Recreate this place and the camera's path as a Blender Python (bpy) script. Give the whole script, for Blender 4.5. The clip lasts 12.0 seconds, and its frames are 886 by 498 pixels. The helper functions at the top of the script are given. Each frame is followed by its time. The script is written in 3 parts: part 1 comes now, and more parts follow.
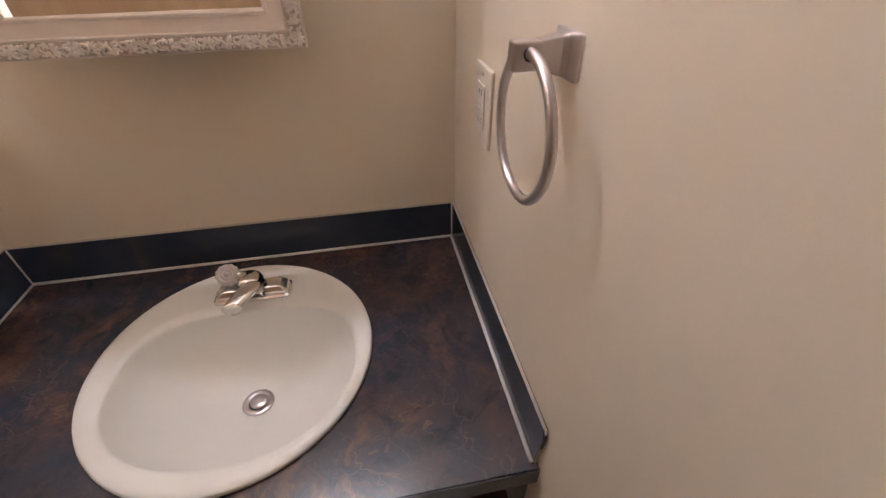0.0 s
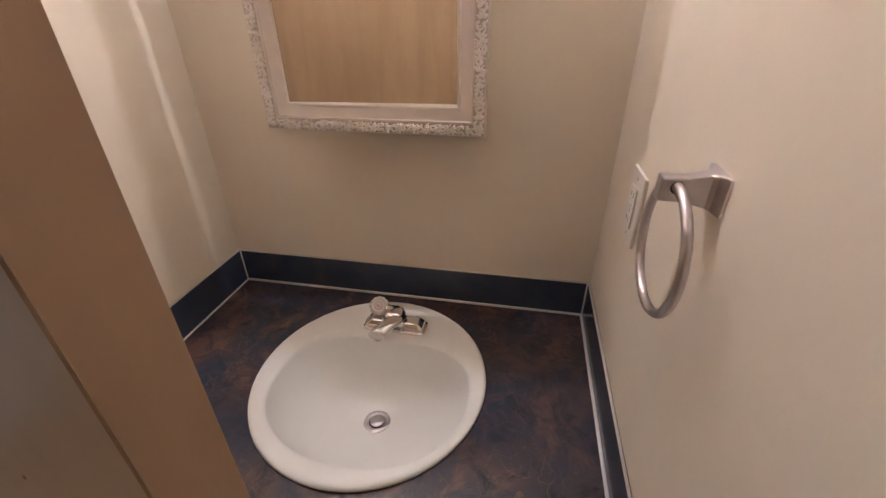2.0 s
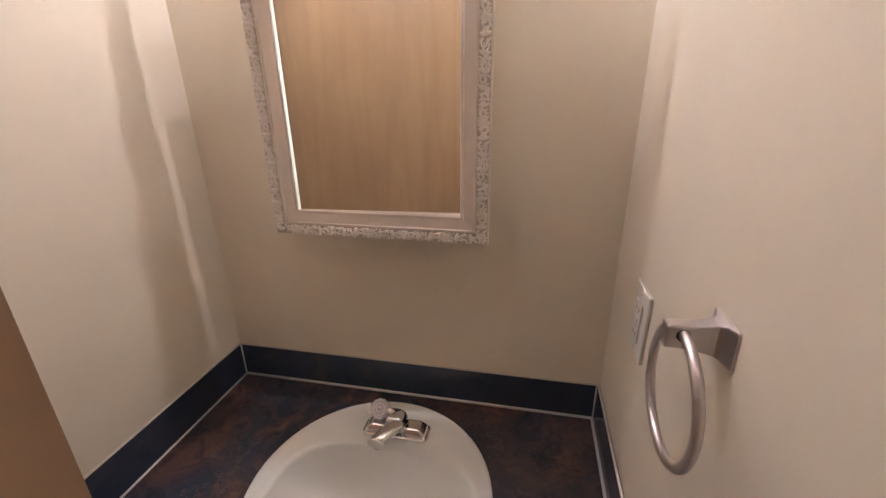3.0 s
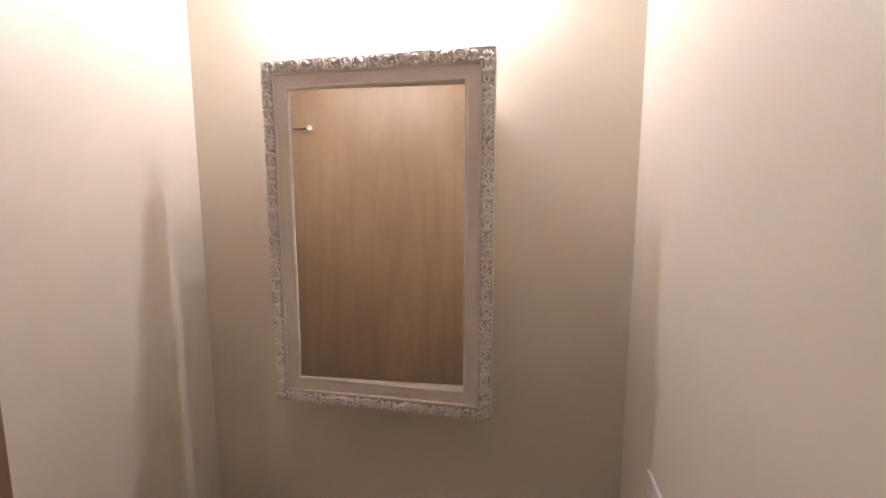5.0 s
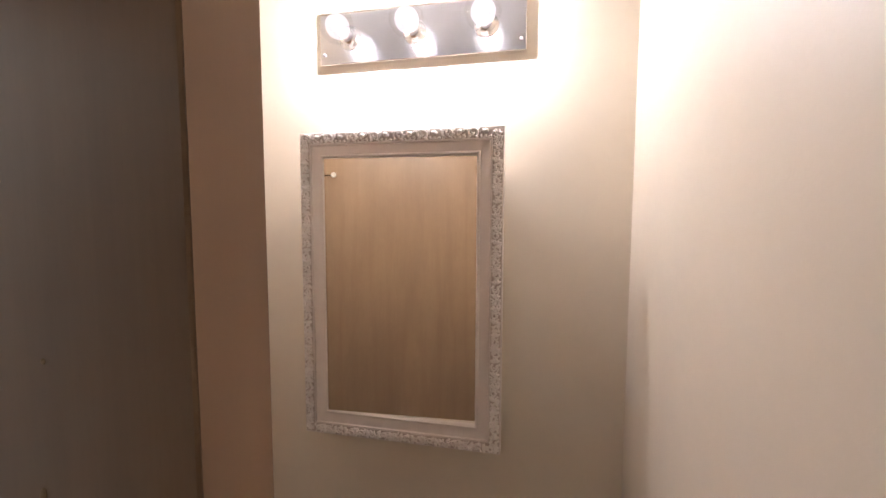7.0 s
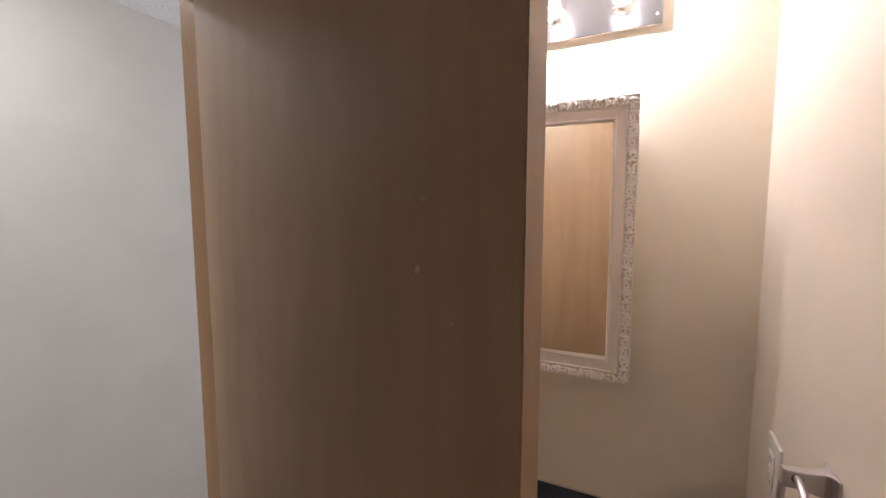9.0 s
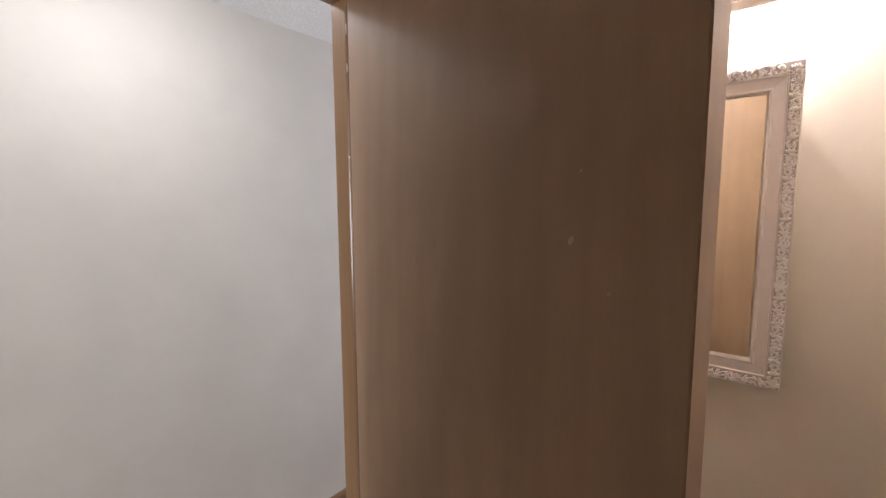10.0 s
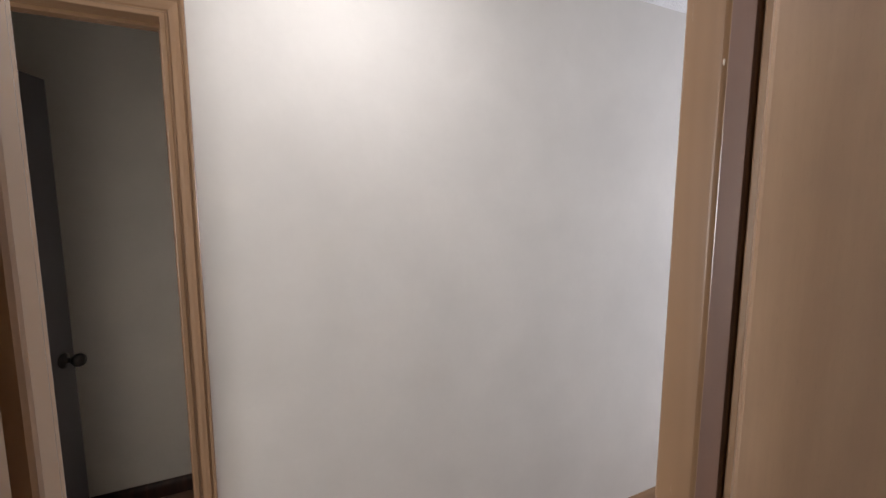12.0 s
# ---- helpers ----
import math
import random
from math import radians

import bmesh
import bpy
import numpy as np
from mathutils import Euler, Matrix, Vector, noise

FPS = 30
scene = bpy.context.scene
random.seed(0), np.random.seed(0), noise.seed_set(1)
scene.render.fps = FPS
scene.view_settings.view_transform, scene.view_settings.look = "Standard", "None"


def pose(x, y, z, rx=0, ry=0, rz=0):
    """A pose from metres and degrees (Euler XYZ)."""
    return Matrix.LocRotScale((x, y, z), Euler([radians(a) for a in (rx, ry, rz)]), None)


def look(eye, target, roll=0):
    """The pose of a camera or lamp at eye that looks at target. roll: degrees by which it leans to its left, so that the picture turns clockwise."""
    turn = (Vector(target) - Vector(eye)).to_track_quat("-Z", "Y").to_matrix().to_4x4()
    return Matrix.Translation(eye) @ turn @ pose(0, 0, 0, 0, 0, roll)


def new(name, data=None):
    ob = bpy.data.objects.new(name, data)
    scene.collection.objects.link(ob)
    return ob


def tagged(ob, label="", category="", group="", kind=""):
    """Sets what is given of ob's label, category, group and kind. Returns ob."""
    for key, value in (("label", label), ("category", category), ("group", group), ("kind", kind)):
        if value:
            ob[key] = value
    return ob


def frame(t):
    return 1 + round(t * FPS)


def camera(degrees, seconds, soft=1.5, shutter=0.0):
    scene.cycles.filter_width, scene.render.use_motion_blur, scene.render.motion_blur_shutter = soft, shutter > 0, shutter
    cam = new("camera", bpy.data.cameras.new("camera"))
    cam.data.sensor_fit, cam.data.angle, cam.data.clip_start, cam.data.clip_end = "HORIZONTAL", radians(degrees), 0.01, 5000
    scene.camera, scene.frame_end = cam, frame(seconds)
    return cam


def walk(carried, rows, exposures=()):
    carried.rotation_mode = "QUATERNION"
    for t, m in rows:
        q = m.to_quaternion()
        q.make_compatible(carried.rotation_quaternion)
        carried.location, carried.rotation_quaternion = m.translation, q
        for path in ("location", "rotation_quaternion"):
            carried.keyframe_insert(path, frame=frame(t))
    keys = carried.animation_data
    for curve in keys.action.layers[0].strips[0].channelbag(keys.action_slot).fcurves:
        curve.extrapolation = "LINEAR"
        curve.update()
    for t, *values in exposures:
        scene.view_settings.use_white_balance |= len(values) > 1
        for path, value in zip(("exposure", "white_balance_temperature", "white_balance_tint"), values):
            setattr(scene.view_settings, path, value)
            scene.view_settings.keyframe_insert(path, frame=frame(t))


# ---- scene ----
cam = camera(93.4, 12.0, 1.5)
EXPOSURES = ((0.0, 0.70), (1.5, 0.70), (2.5, 0.52), (3.5, 0.32), (5.5, -0.06), (6.5, -0.02), (8.5, 0.25), (9.5, 0.45), (11.0, 0.58), (12.0, 0.52))
WALK = [
    (0.0, pose(-0.1911, -0.8724, 1.3763, 52.73, 0.42, -10.80)),
    (0.5, pose(-0.1910, -0.8701, 1.3865, 52.55, 0.11, -2.27)),
    (1.0, pose(-0.1961, -0.8920, 1.3965, 54.11, 0.50, 4.46)),
    (1.5, pose(-0.1923, -0.9150, 1.4130, 56.61, 0.69, 9.02)),
    (2.0, pose(-0.1934, -0.9212, 1.4453, 60.12, 0.58, 10.96)),
    (2.5, pose(-0.1842, -0.8926, 1.4793, 64.48, 0.77, 12.00)),
    (3.0, pose(-0.1970, -0.8840, 1.5162, 69.10, 0.73, 11.63)),
    (3.5, pose(-0.2033, -0.8801, 1.5536, 73.86, 0.60, 11.31)),
    (5.5, pose(-0.2138, -0.8804, 1.6959, 84.39, -0.07, 11.26)),
    (6.0, pose(-0.2065, -0.8831, 1.7231, 85.45, -0.06, 11.81)),
    (6.5, pose(-0.2071, -0.9150, 1.7308, 86.18, -0.15, 11.73)),
    (6.7, pose(-0.2055, -0.9373, 1.7440, 85.57, -0.16, 11.91)),
    (8.3, pose(-0.2166, -1.1580, 1.6756, 85.77, -0.14, 18.56)),
    (8.5, pose(-0.2191, -1.1706, 1.6689, 85.25, -0.25, 20.52)),
    (9.0, pose(-0.2324, -1.1951, 1.6585, 84.51, 0.04, 26.67)),
    (9.5, pose(-0.2526, -1.2181, 1.6471, 84.12, 0.20, 33.32)),
    (10.0, pose(-0.2719, -1.2455, 1.6333, 84.06, 0.25, 39.85)),
    (10.5, pose(-0.3126, -1.2724, 1.6178, 84.04, 0.14, 45.97)),
    (11.0, pose(-0.3802, -1.2683, 1.6048, 83.71, 0.17, 53.05)),
    (11.5, pose(-0.5336, -1.2301, 1.6063, 83.32, 0.00, 59.52)),
    (12.0, pose(-0.7161, -1.1634, 1.5838, 83.21, -0.01, 64.65)),
]
walk(cam, WALK, EXPOSURES)

# ---- world and light ----
world = bpy.data.worlds.new("world")
scene.world = world
world.use_nodes = True
wbg = world.node_tree.nodes["Background"]
wsky = world.node_tree.nodes.new("ShaderNodeTexSky")
wsky.sky_type, wsky.sun_disc = "NISHITA", False
wsky.sun_elevation, wsky.sun_rotation = radians(35), radians(180)
wbg.inputs["Strength"].default_value = 0.08
world.node_tree.links.new(wsky.outputs["Color"], wbg.inputs["Color"])

BULB_STRENGTH = 10200.0       # three clear bulbs over the cabinet
BULB_COLOUR = (0.965, 0.935, 1.05)
HALL_STRENGTH = 26.0        # flush ceiling lamp of the hallway
HALL_COLOUR = (0.985, 0.955, 0.99)
DAY_SOUTH, DAY_NORTH = 56.0, 34.0     # lamps added as daylight from two made-up hallway end windows
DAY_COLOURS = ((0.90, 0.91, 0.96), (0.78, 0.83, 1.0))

# area lamps added at both hallway ends to brighten it
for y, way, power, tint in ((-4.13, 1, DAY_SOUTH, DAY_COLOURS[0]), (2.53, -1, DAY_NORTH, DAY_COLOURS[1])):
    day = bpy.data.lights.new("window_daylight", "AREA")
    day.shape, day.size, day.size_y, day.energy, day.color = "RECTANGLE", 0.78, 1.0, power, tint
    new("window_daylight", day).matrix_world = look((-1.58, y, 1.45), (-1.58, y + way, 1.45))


# ---- materials ----
def mat(name, colour=(0.5, 0.5, 0.5), rough=0.5, metal=0.0):
    m = bpy.data.materials.new(name)
    m.use_nodes = True
    b = m.node_tree.nodes["Principled BSDF"]
    b.inputs["Base Color"].default_value = (*colour, 1)
    b.inputs["Roughness"].default_value = rough
    b.inputs["Metallic"].default_value = metal
    return m, m.node_tree.nodes, m.node_tree.links, b


def coords(n, l, scale=(1, 1, 1)):
    tc, mp = n.new("ShaderNodeTexCoord"), n.new("ShaderNodeMapping")
    mp.inputs["Scale"].default_value = scale
    l.new(tc.outputs["Object"], mp.inputs["Vector"])
    return mp.outputs["Vector"]


def noise_tex(n, l, vec, scale, detail=4.0, rough=0.55, distort=0.0):
    t = n.new("ShaderNodeTexNoise")
    t.inputs["Scale"].default_value, t.inputs["Detail"].default_value = scale, detail
    t.inputs["Roughness"].default_value, t.inputs["Distortion"].default_value = rough, distort
    l.new(vec, t.inputs["Vector"])
    return t.outputs["Fac"]


def ramp(n, l, fac, stops):
    r = n.new("ShaderNodeValToRGB")
    el = r.color_ramp.elements
    while len(el) < len(stops):
        el.new(0.5)
    for e, (p, c) in zip(el, stops):
        e.position, e.color = p, (*c, 1)
    l.new(fac, r.inputs["Fac"])
    return r.outputs["Color"]


def mixc(n, l, fac, a, b, kind="MIX"):
    x = n.new("ShaderNodeMix")
    x.data_type, x.blend_type = "RGBA", kind
    for sock, v in ((x.inputs[0], fac), (x.inputs[6], a), (x.inputs[7], b)):
        if isinstance(v, float):
            sock.default_value = v
        elif isinstance(v, tuple):
            sock.default_value = (*v, 1)
        else:
            l.new(v, sock)
    return x.outputs[2]


def bump(n, l, b, height, strength, dist):
    k = n.new("ShaderNodeBump")
    k.inputs["Strength"].default_value, k.inputs["Distance"].default_value = strength, dist
    l.new(height, k.inputs["Height"])
    l.new(k.outputs["Normal"], b.inputs["Normal"])


def span(n, l, fac, lo, hi, a=0.0, z=1.0):
    r = n.new("ShaderNodeMapRange")
    for i, v in enumerate((lo, hi, a, z)):
        r.inputs[i + 1].default_value = v
    l.new(fac, r.inputs[0])
    return r.outputs[0]


def paint(name, colour, rough=0.5, peel=0.25, grain=260.0, gloss=0.5):
    m, n, l, b = mat(name, colour, rough)
    v = coords(n, l)
    big = noise_tex(n, l, v, 2.3, 5)
    dark = tuple(c * 0.93 for c in colour)
    lite = tuple(min(1, c * 1.05) for c in colour)
    c1 = ramp(n, l, big, [(0.3, dark), (0.7, lite)])
    fine = noise_tex(n, l, v, 46.0, 3)
    c2 = mixc(n, l, span(n, l, fine, 0.35, 0.75, 0.0, 0.10), c1, tuple(c * 0.86 for c in colour))
    l.new(c2, b.inputs["Base Color"])
    l.new(span(n, l, big, 0.3, 0.7, rough - 0.05, rough + 0.06), b.inputs["Roughness"])
    b.inputs["Specular IOR Level"].default_value = gloss
    h = mixc(n, l, 0.5, noise_tex(n, l, v, grain, 2), noise_tex(n, l, v, 70.0, 2))
    bump(n, l, b, h, peel, 0.0012)
    return m


def wood(name, dark, mid, light, rough=0.33, scale=1.0, contrast=1.0, along="Z", streaks=0.24, figure=0.24):
    m, n, l, b = mat(name, mid, rough)
    st = {"Z": (1, 1, 0.07), "Y": (1, 0.07, 1), "X": (0.07, 1, 1)}[along]
    v = coords(n, l, tuple(k * scale for k in st))
    warp = noise_tex(n, l, v, 3.2, 3, 0.5, 0.8)
    w = n.new("ShaderNodeTexWave")
    w.wave_type, w.bands_direction = "BANDS", {"Z": "X", "Y": "X", "X": "Y"}[along]
    w.inputs["Scale"].default_value, w.inputs["Distortion"].default_value = 4.5, 14.0
    w.inputs["Detail"].default_value, w.inputs["Detail Scale"].default_value = 2.5, 1.3
    l.new(v, w.inputs["Vector"])
    fig = mixc(n, l, figure, warp, w.outputs["Fac"])
    col = ramp(n, l, fig, [(0.28, dark), (0.5, mid), (0.75, light)])
    streak = noise_tex(n, l, v, 95.0, 5, 0.7)
    d2 = tuple(c * (1 - 0.34 * contrast) for c in mid)
    col = mixc(n, l, span(n, l, streak, 0.42, 0.72, 0.0, streaks), col, d2)
    pores = noise_tex(n, l, v, 420.0, 2, 0.6)
    col = mixc(n, l, span(n, l, pores, 0.45, 0.85, 0.0, 0.06 * contrast), col, tuple(c * 0.75 for c in dark))
    l.new(col, b.inputs["Base Color"])
    l.new(span(n, l, streak, 0.3, 0.8, rough - 0.03, rough + 0.04), b.inputs["Roughness"])
    bump(n, l, b, streak, 0.008, 0.0003)
    return m


PAINT = paint("tan wall paint", (0.795, 0.703, 0.572), 0.46, gloss=0.38)
HALL_PAINT = paint("cream hallway paint", (0.61, 0.585, 0.545), 0.85, 0.3, gloss=0.06)
ROOM_PAINT = paint("olive grey room paint", (0.80, 0.76, 0.69), 0.6)


def veneer():
    """Smooth stained birch: cloudy figure, fine short flecks, even satin finish."""
    m, n, l, b = mat("stained birch veneer", (0.36, 0.24, 0.145), 0.29)
    v = coords(n, l, (1, 1, 0.22))
    cloud = noise_tex(n, l, v, 5.5, 5, 0.55, 1.2)
    col = ramp(n, l, cloud, [(0.30, (0.348, 0.223, 0.137)), (0.52, (0.400, 0.261, 0.160)), (0.74, (0.440, 0.292, 0.181))])
    grain = noise_tex(n, l, coords(n, l, (1, 1, 0.05)), 240.0, 4, 0.6)
    col = mixc(n, l, span(n, l, grain, 0.40, 0.75, 0.0, 0.16), col, (0.255, 0.163, 0.103))
    blotch = noise_tex(n, l, coords(n, l, (1, 1, 0.6)), 16.0, 5, 0.6)
    col = mixc(n, l, span(n, l, blotch, 0.42, 0.72, 0.0, 0.30), col, (0.292, 0.182, 0.120))
    arch = n.new("ShaderNodeTexWave")
    arch.wave_type, arch.rings_direction = "RINGS", "Y"
    arch.inputs["Scale"].default_value, arch.inputs["Distortion"].default_value = 5.0, 6.0
    arch.inputs["Detail"].default_value, arch.inputs["Detail Scale"].default_value = 3.0, 1.4
    shift = n.new("ShaderNodeMapping")
    shift.inputs["Location"].default_value, shift.inputs["Scale"].default_value = (-0.33, 0, -0.13), (1, 1, 0.12)
    l.new(n.new("ShaderNodeTexCoord").outputs["Object"], shift.inputs["Vector"])
    l.new(shift.outputs["Vector"], arch.inputs["Vector"])
    col = mixc(n, l, span(n, l, arch.outputs["Fac"], 0.55, 1.0, 0.0, 0.20), col, (0.300, 0.180, 0.110))
    fleck = noise_tex(n, l, coords(n, l, (1, 1, 0.16)), 520.0, 2)
    col = mixc(n, l, span(n, l, fleck, 0.60, 0.80, 0.0, 0.22), col, (0.22, 0.13, 0.075))
    l.new(col, b.inputs["Base Color"])
    l.new(span(n, l, cloud, 0.3, 0.7, 0.36, 0.41), b.inputs["Roughness"])
    b.inputs["Specular IOR Level"].default_value = 0.58
    bump(n, l, b, grain, 0.02, 0.0002)
    return m


DOOR_WOOD = veneer()
TRIM_WOOD = wood("golden oak trim", (0.180, 0.103, 0.054), (0.216, 0.126, 0.068), (0.250, 0.150, 0.083), 0.25, 2.2, 0.25, "Z", 0.09, 0.06)
TRIM_WOOD_Y = wood("golden oak trim laid along", (0.180, 0.103, 0.054), (0.216, 0.126, 0.068), (0.250, 0.150, 0.083), 0.25, 2.2, 0.25, "Y", 0.09, 0.06)
EDGE_WOOD = wood("stained door edge banding", (0.250, 0.152, 0.094), (0.305, 0.190, 0.119), (0.36, 0.228, 0.144), 0.34, 1.5, 0.3, "Z", 0.12, 0.1)
DARK_WOOD = wood("dark stained vanity wood", (0.030, 0.014, 0.010), (0.055, 0.024, 0.016), (0.09, 0.04, 0.026), 0.33, 2.0, 0.8)


def laminate():
    m, n, l, b = mat("rust and slate laminate", (0.03, 0.025, 0.025), 0.22)
    v = coords(n, l)
    cloud = noise_tex(n, l, v, 4.6, 3, 0.5, 0.6)
    base = ramp(n, l, cloud, [(0.36, (0.030, 0.038, 0.060)), (0.52, (0.044, 0.039, 0.050)), (0.66, (0.088, 0.052, 0.046))])
    wisp = noise_tex(n, l, v, 12.0, 8, 0.68, 1.4)
    rust = n.new("ShaderNodeMath")
    rust.operation = "MULTIPLY"
    l.new(span(n, l, wisp, 0.46, 0.70, 0.0, 1.0), rust.inputs[0])
    l.new(span(n, l, noise_tex(n, l, v, 3.3, 3, 0.5, 0.4), 0.40, 0.62, 0.08, 0.80), rust.inputs[1])
    col = mixc(n, l, rust.outputs[0], base, (0.172, 0.086, 0.058))
    dark = noise_tex(n, l, v, 17.0, 7, 0.66, 1.0)
    col = mixc(n, l, span(n, l, dark, 0.50, 0.68, 0.0, 0.75), col, (0.022, 0.022, 0.031))
    bend = n.new("ShaderNodeTexNoise")
    bend.inputs["Scale"].default_value, bend.inputs["Detail"].default_value = 11.0, 3.0
    l.new(v, bend.inputs["Vector"])
    veins = n.new("ShaderNodeTexVoronoi")
    veins.feature = "DISTANCE_TO_EDGE"
    veins.inputs["Scale"].default_value = 17.0
    l.new(mixc(n, l, 0.24, v, bend.outputs["Color"]), veins.inputs["Vector"])
    vein = n.new("ShaderNodeMath")
    vein.operation = "MULTIPLY"
    l.new(span(n, l, veins.outputs["Distance"], 0.0, 0.030, 0.38, 0.0), vein.inputs[0])
    l.new(span(n, l, noise_tex(n, l, v, 7.0, 4, 0.6), 0.46, 0.62, 0.0, 1.0), vein.inputs[1])
    col = mixc(n, l, vein.outputs[0], col, (0.205, 0.120, 0.075))
    fleck = noise_tex(n, l, v, 130.0, 4, 0.6)
    col = mixc(n, l, span(n, l, fleck, 0.58, 0.80, 0.0, 0.16), col, (0.17, 0.125, 0.095))
    l.new(col, b.inputs["Base Color"])
    bump(n, l, b, noise_tex(n, l, v, 240.0, 2), 0.05, 0.0003)
    return m


LAMINATE = laminate()


# counter's laminate for the splashes, its bluish reflection put into the colour
def slate():
    m, n, l, b = mat("laminate tinted with bluish reflection", (0.008, 0.010, 0.016), 0.22)
    v = coords(n, l)
    cloud = noise_tex(n, l, v, 6.0, 7, 0.6, 0.8)
    l.new(ramp(n, l, cloud, [(0.36, (0.033, 0.044, 0.074)), (0.58, (0.046, 0.054, 0.078)), (0.78, (0.092, 0.076, 0.078))]), b.inputs["Base Color"])
    l.new(span(n, l, noise_tex(n, l, v, 14.0, 5), 0.3, 0.75, 0.19, 0.262), b.inputs["Roughness"])
    bump(n, l, b, noise_tex(n, l, v, 240.0, 2), 0.08, 0.0005)
    return m


SPLASH_LAMINATE = slate()


def brushed(name, colour, rough, scale=160.0, metal=1.0):
    m, n, l, b = mat(name, colour, rough, metal)
    v = coords(n, l)
    f = noise_tex(n, l, v, scale, 4)
    l.new(span(n, l, f, 0.3, 0.7, max(rough - 0.03, 0.01), rough + 0.04), b.inputs["Roughness"])
    g = noise_tex(n, l, v, 22.0, 4)
    l.new(ramp(n, l, g, [(0.35, tuple(c * 0.95 for c in colour)), (0.7, colour)]), b.inputs["Base Color"])
    return m


CHROME = brushed("worn chrome", (0.78, 0.76, 0.74), 0.13)
PLATE_CHROME = brushed("polished chrome plate", (0.93, 0.92, 0.93), 0.13)
NICKEL = brushed("satin nickel", (0.58, 0.535, 0.54), 0.36, 300.0)
STRIP = brushed("aluminium cove strip", (0.74, 0.69, 0.66), 0.40, 160.0, 0.25)
# the spout tip's bright reflection, put into a pale base colour
TIP_HIGHLIGHT = brushed("highlight toned chrome", (0.74, 0.71, 0.67), 0.30, 90.0, 0.2)
DARK_METAL = brushed("dark bronze", (0.05, 0.045, 0.042), 0.35)
SILVER = brushed("champagne silver leaf", (0.90, 0.85, 0.80), 0.34, 90.0, 0.35)
SILVER_FLAT = brushed("matt champagne panel", (0.77, 0.70, 0.645), 0.44, 120.0, 0.15)
CARVED_GROUND = brushed("shade toned carved ground", (0.63, 0.55, 0.49), 0.6, 90.0, 0.2)
PORCELAIN, pn, pl, pb = mat("cream porcelain", (0.82, 0.79, 0.75), 0.22)
pv = coords(pn, pl)
pl.new(ramp(pn, pl, noise_tex(pn, pl, pv, 7.0, 5), [(0.3, (0.795, 0.775, 0.725)), (0.7, (0.825, 0.81, 0.765))]), pb.inputs["Base Color"])
pl.new(span(pn, pl, noise_tex(pn, pl, pv, 30.0, 4), 0.3, 0.8, 0.28, 0.36), pb.inputs["Roughness"])
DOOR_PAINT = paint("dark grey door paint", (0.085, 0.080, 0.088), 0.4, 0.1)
CAULK = mat("aged white caulk", (0.62, 0.55, 0.47), 0.6)[0]
PLASTIC = paint("ivory plastic", (0.74, 0.69, 0.62), 0.36, 0.03)
SLOT = mat("dark slot", (0.03, 0.026, 0.022), 0.6)[0]
RUBBER = mat("white rubber", (0.75, 0.72, 0.68), 0.5)[0]
MIRROR = mat("silvered mirror", (0.90, 0.90, 0.82), 0.012, 1.0)[0]
ACRYLIC, an, al, ab_ = mat("clear acrylic knob", (0.92, 0.90, 0.87), 0.12)
ab_.inputs["Transmission Weight"].default_value = 0.3
ab_.inputs["IOR"].default_value = 1.49
CHIP = mat("bare wood chip", (0.50, 0.36, 0.235), 0.7)[0]


def clear_glass(name, gloss=0.05):
    m = bpy.data.materials.new(name)
    m.use_nodes = True
    n, l = m.node_tree.nodes, m.node_tree.links
    n.clear()
    o, mx, tr, gl = (n.new("ShaderNode" + k) for k in ("OutputMaterial", "MixShader", "BsdfTransparent", "BsdfGlossy"))
    gl.inputs["Roughness"].default_value = 0.03
    tr.inputs["Color"].default_value = (0.97, 0.97, 0.97, 1)
    mx.inputs[0].default_value = gloss
    l.new(tr.outputs[0], mx.inputs[1])
    l.new(gl.outputs[0], mx.inputs[2])
    l.new(mx.outputs[0], o.inputs["Surface"])
    return m


GLASS = clear_glass("thin clear glass")


def glow(name, colour, strength):
    m = bpy.data.materials.new(name)
    m.use_nodes = True
    n, l = m.node_tree.nodes, m.node_tree.links
    n.clear()
    o, e = n.new("ShaderNodeOutputMaterial"), n.new("ShaderNodeEmission")
    e.inputs["Color"].default_value, e.inputs["Strength"].default_value = (*colour, 1), strength
    l.new(e.outputs[0], o.inputs["Surface"])
    return m


def halo(name, colour, strength):
    """Bloom drawn as a see-through glowing shell: it adds light and hides nothing."""
    m = glow(name, colour, strength)
    n, l = m.node_tree.nodes, m.node_tree.links
    a, t = n.new("ShaderNodeAddShader"), n.new("ShaderNodeBsdfTransparent")
    l.new(n["Emission"].outputs[0], a.inputs[0])
    l.new(t.outputs[0], a.inputs[1])
    l.new(a.outputs[0], n["Material Output"].inputs["Surface"])
    return m


BULB_HALO = halo("added bulb bloom", BULB_COLOUR, 0.28)
BULB_GLOW = glow("bulb filament", BULB_COLOUR, BULB_STRENGTH)
HALL_GLOW = glow("ceiling lamp diffuser", HALL_COLOUR, HALL_STRENGTH)


def popcorn():
    m, n, l, b = mat("popcorn ceiling", (0.70, 0.69, 0.68), 0.9)
    v = coords(n, l)
    vo = n.new("ShaderNodeTexVoronoi")
    vo.inputs["Scale"].default_value = 120.0
    l.new(v, vo.inputs["Vector"])
    h = mixc(n, l, 0.5, noise_tex(n, l, v, 85.0, 4, 0.6), vo.outputs["Distance"])
    l.new(ramp(n, l, h, [(0.25, (0.82, 0.81, 0.80)), (0.65, (0.68, 0.67, 0.665))]), b.inputs["Base Color"])
    bump(n, l, b, h, 1.0, 0.010)
    return m


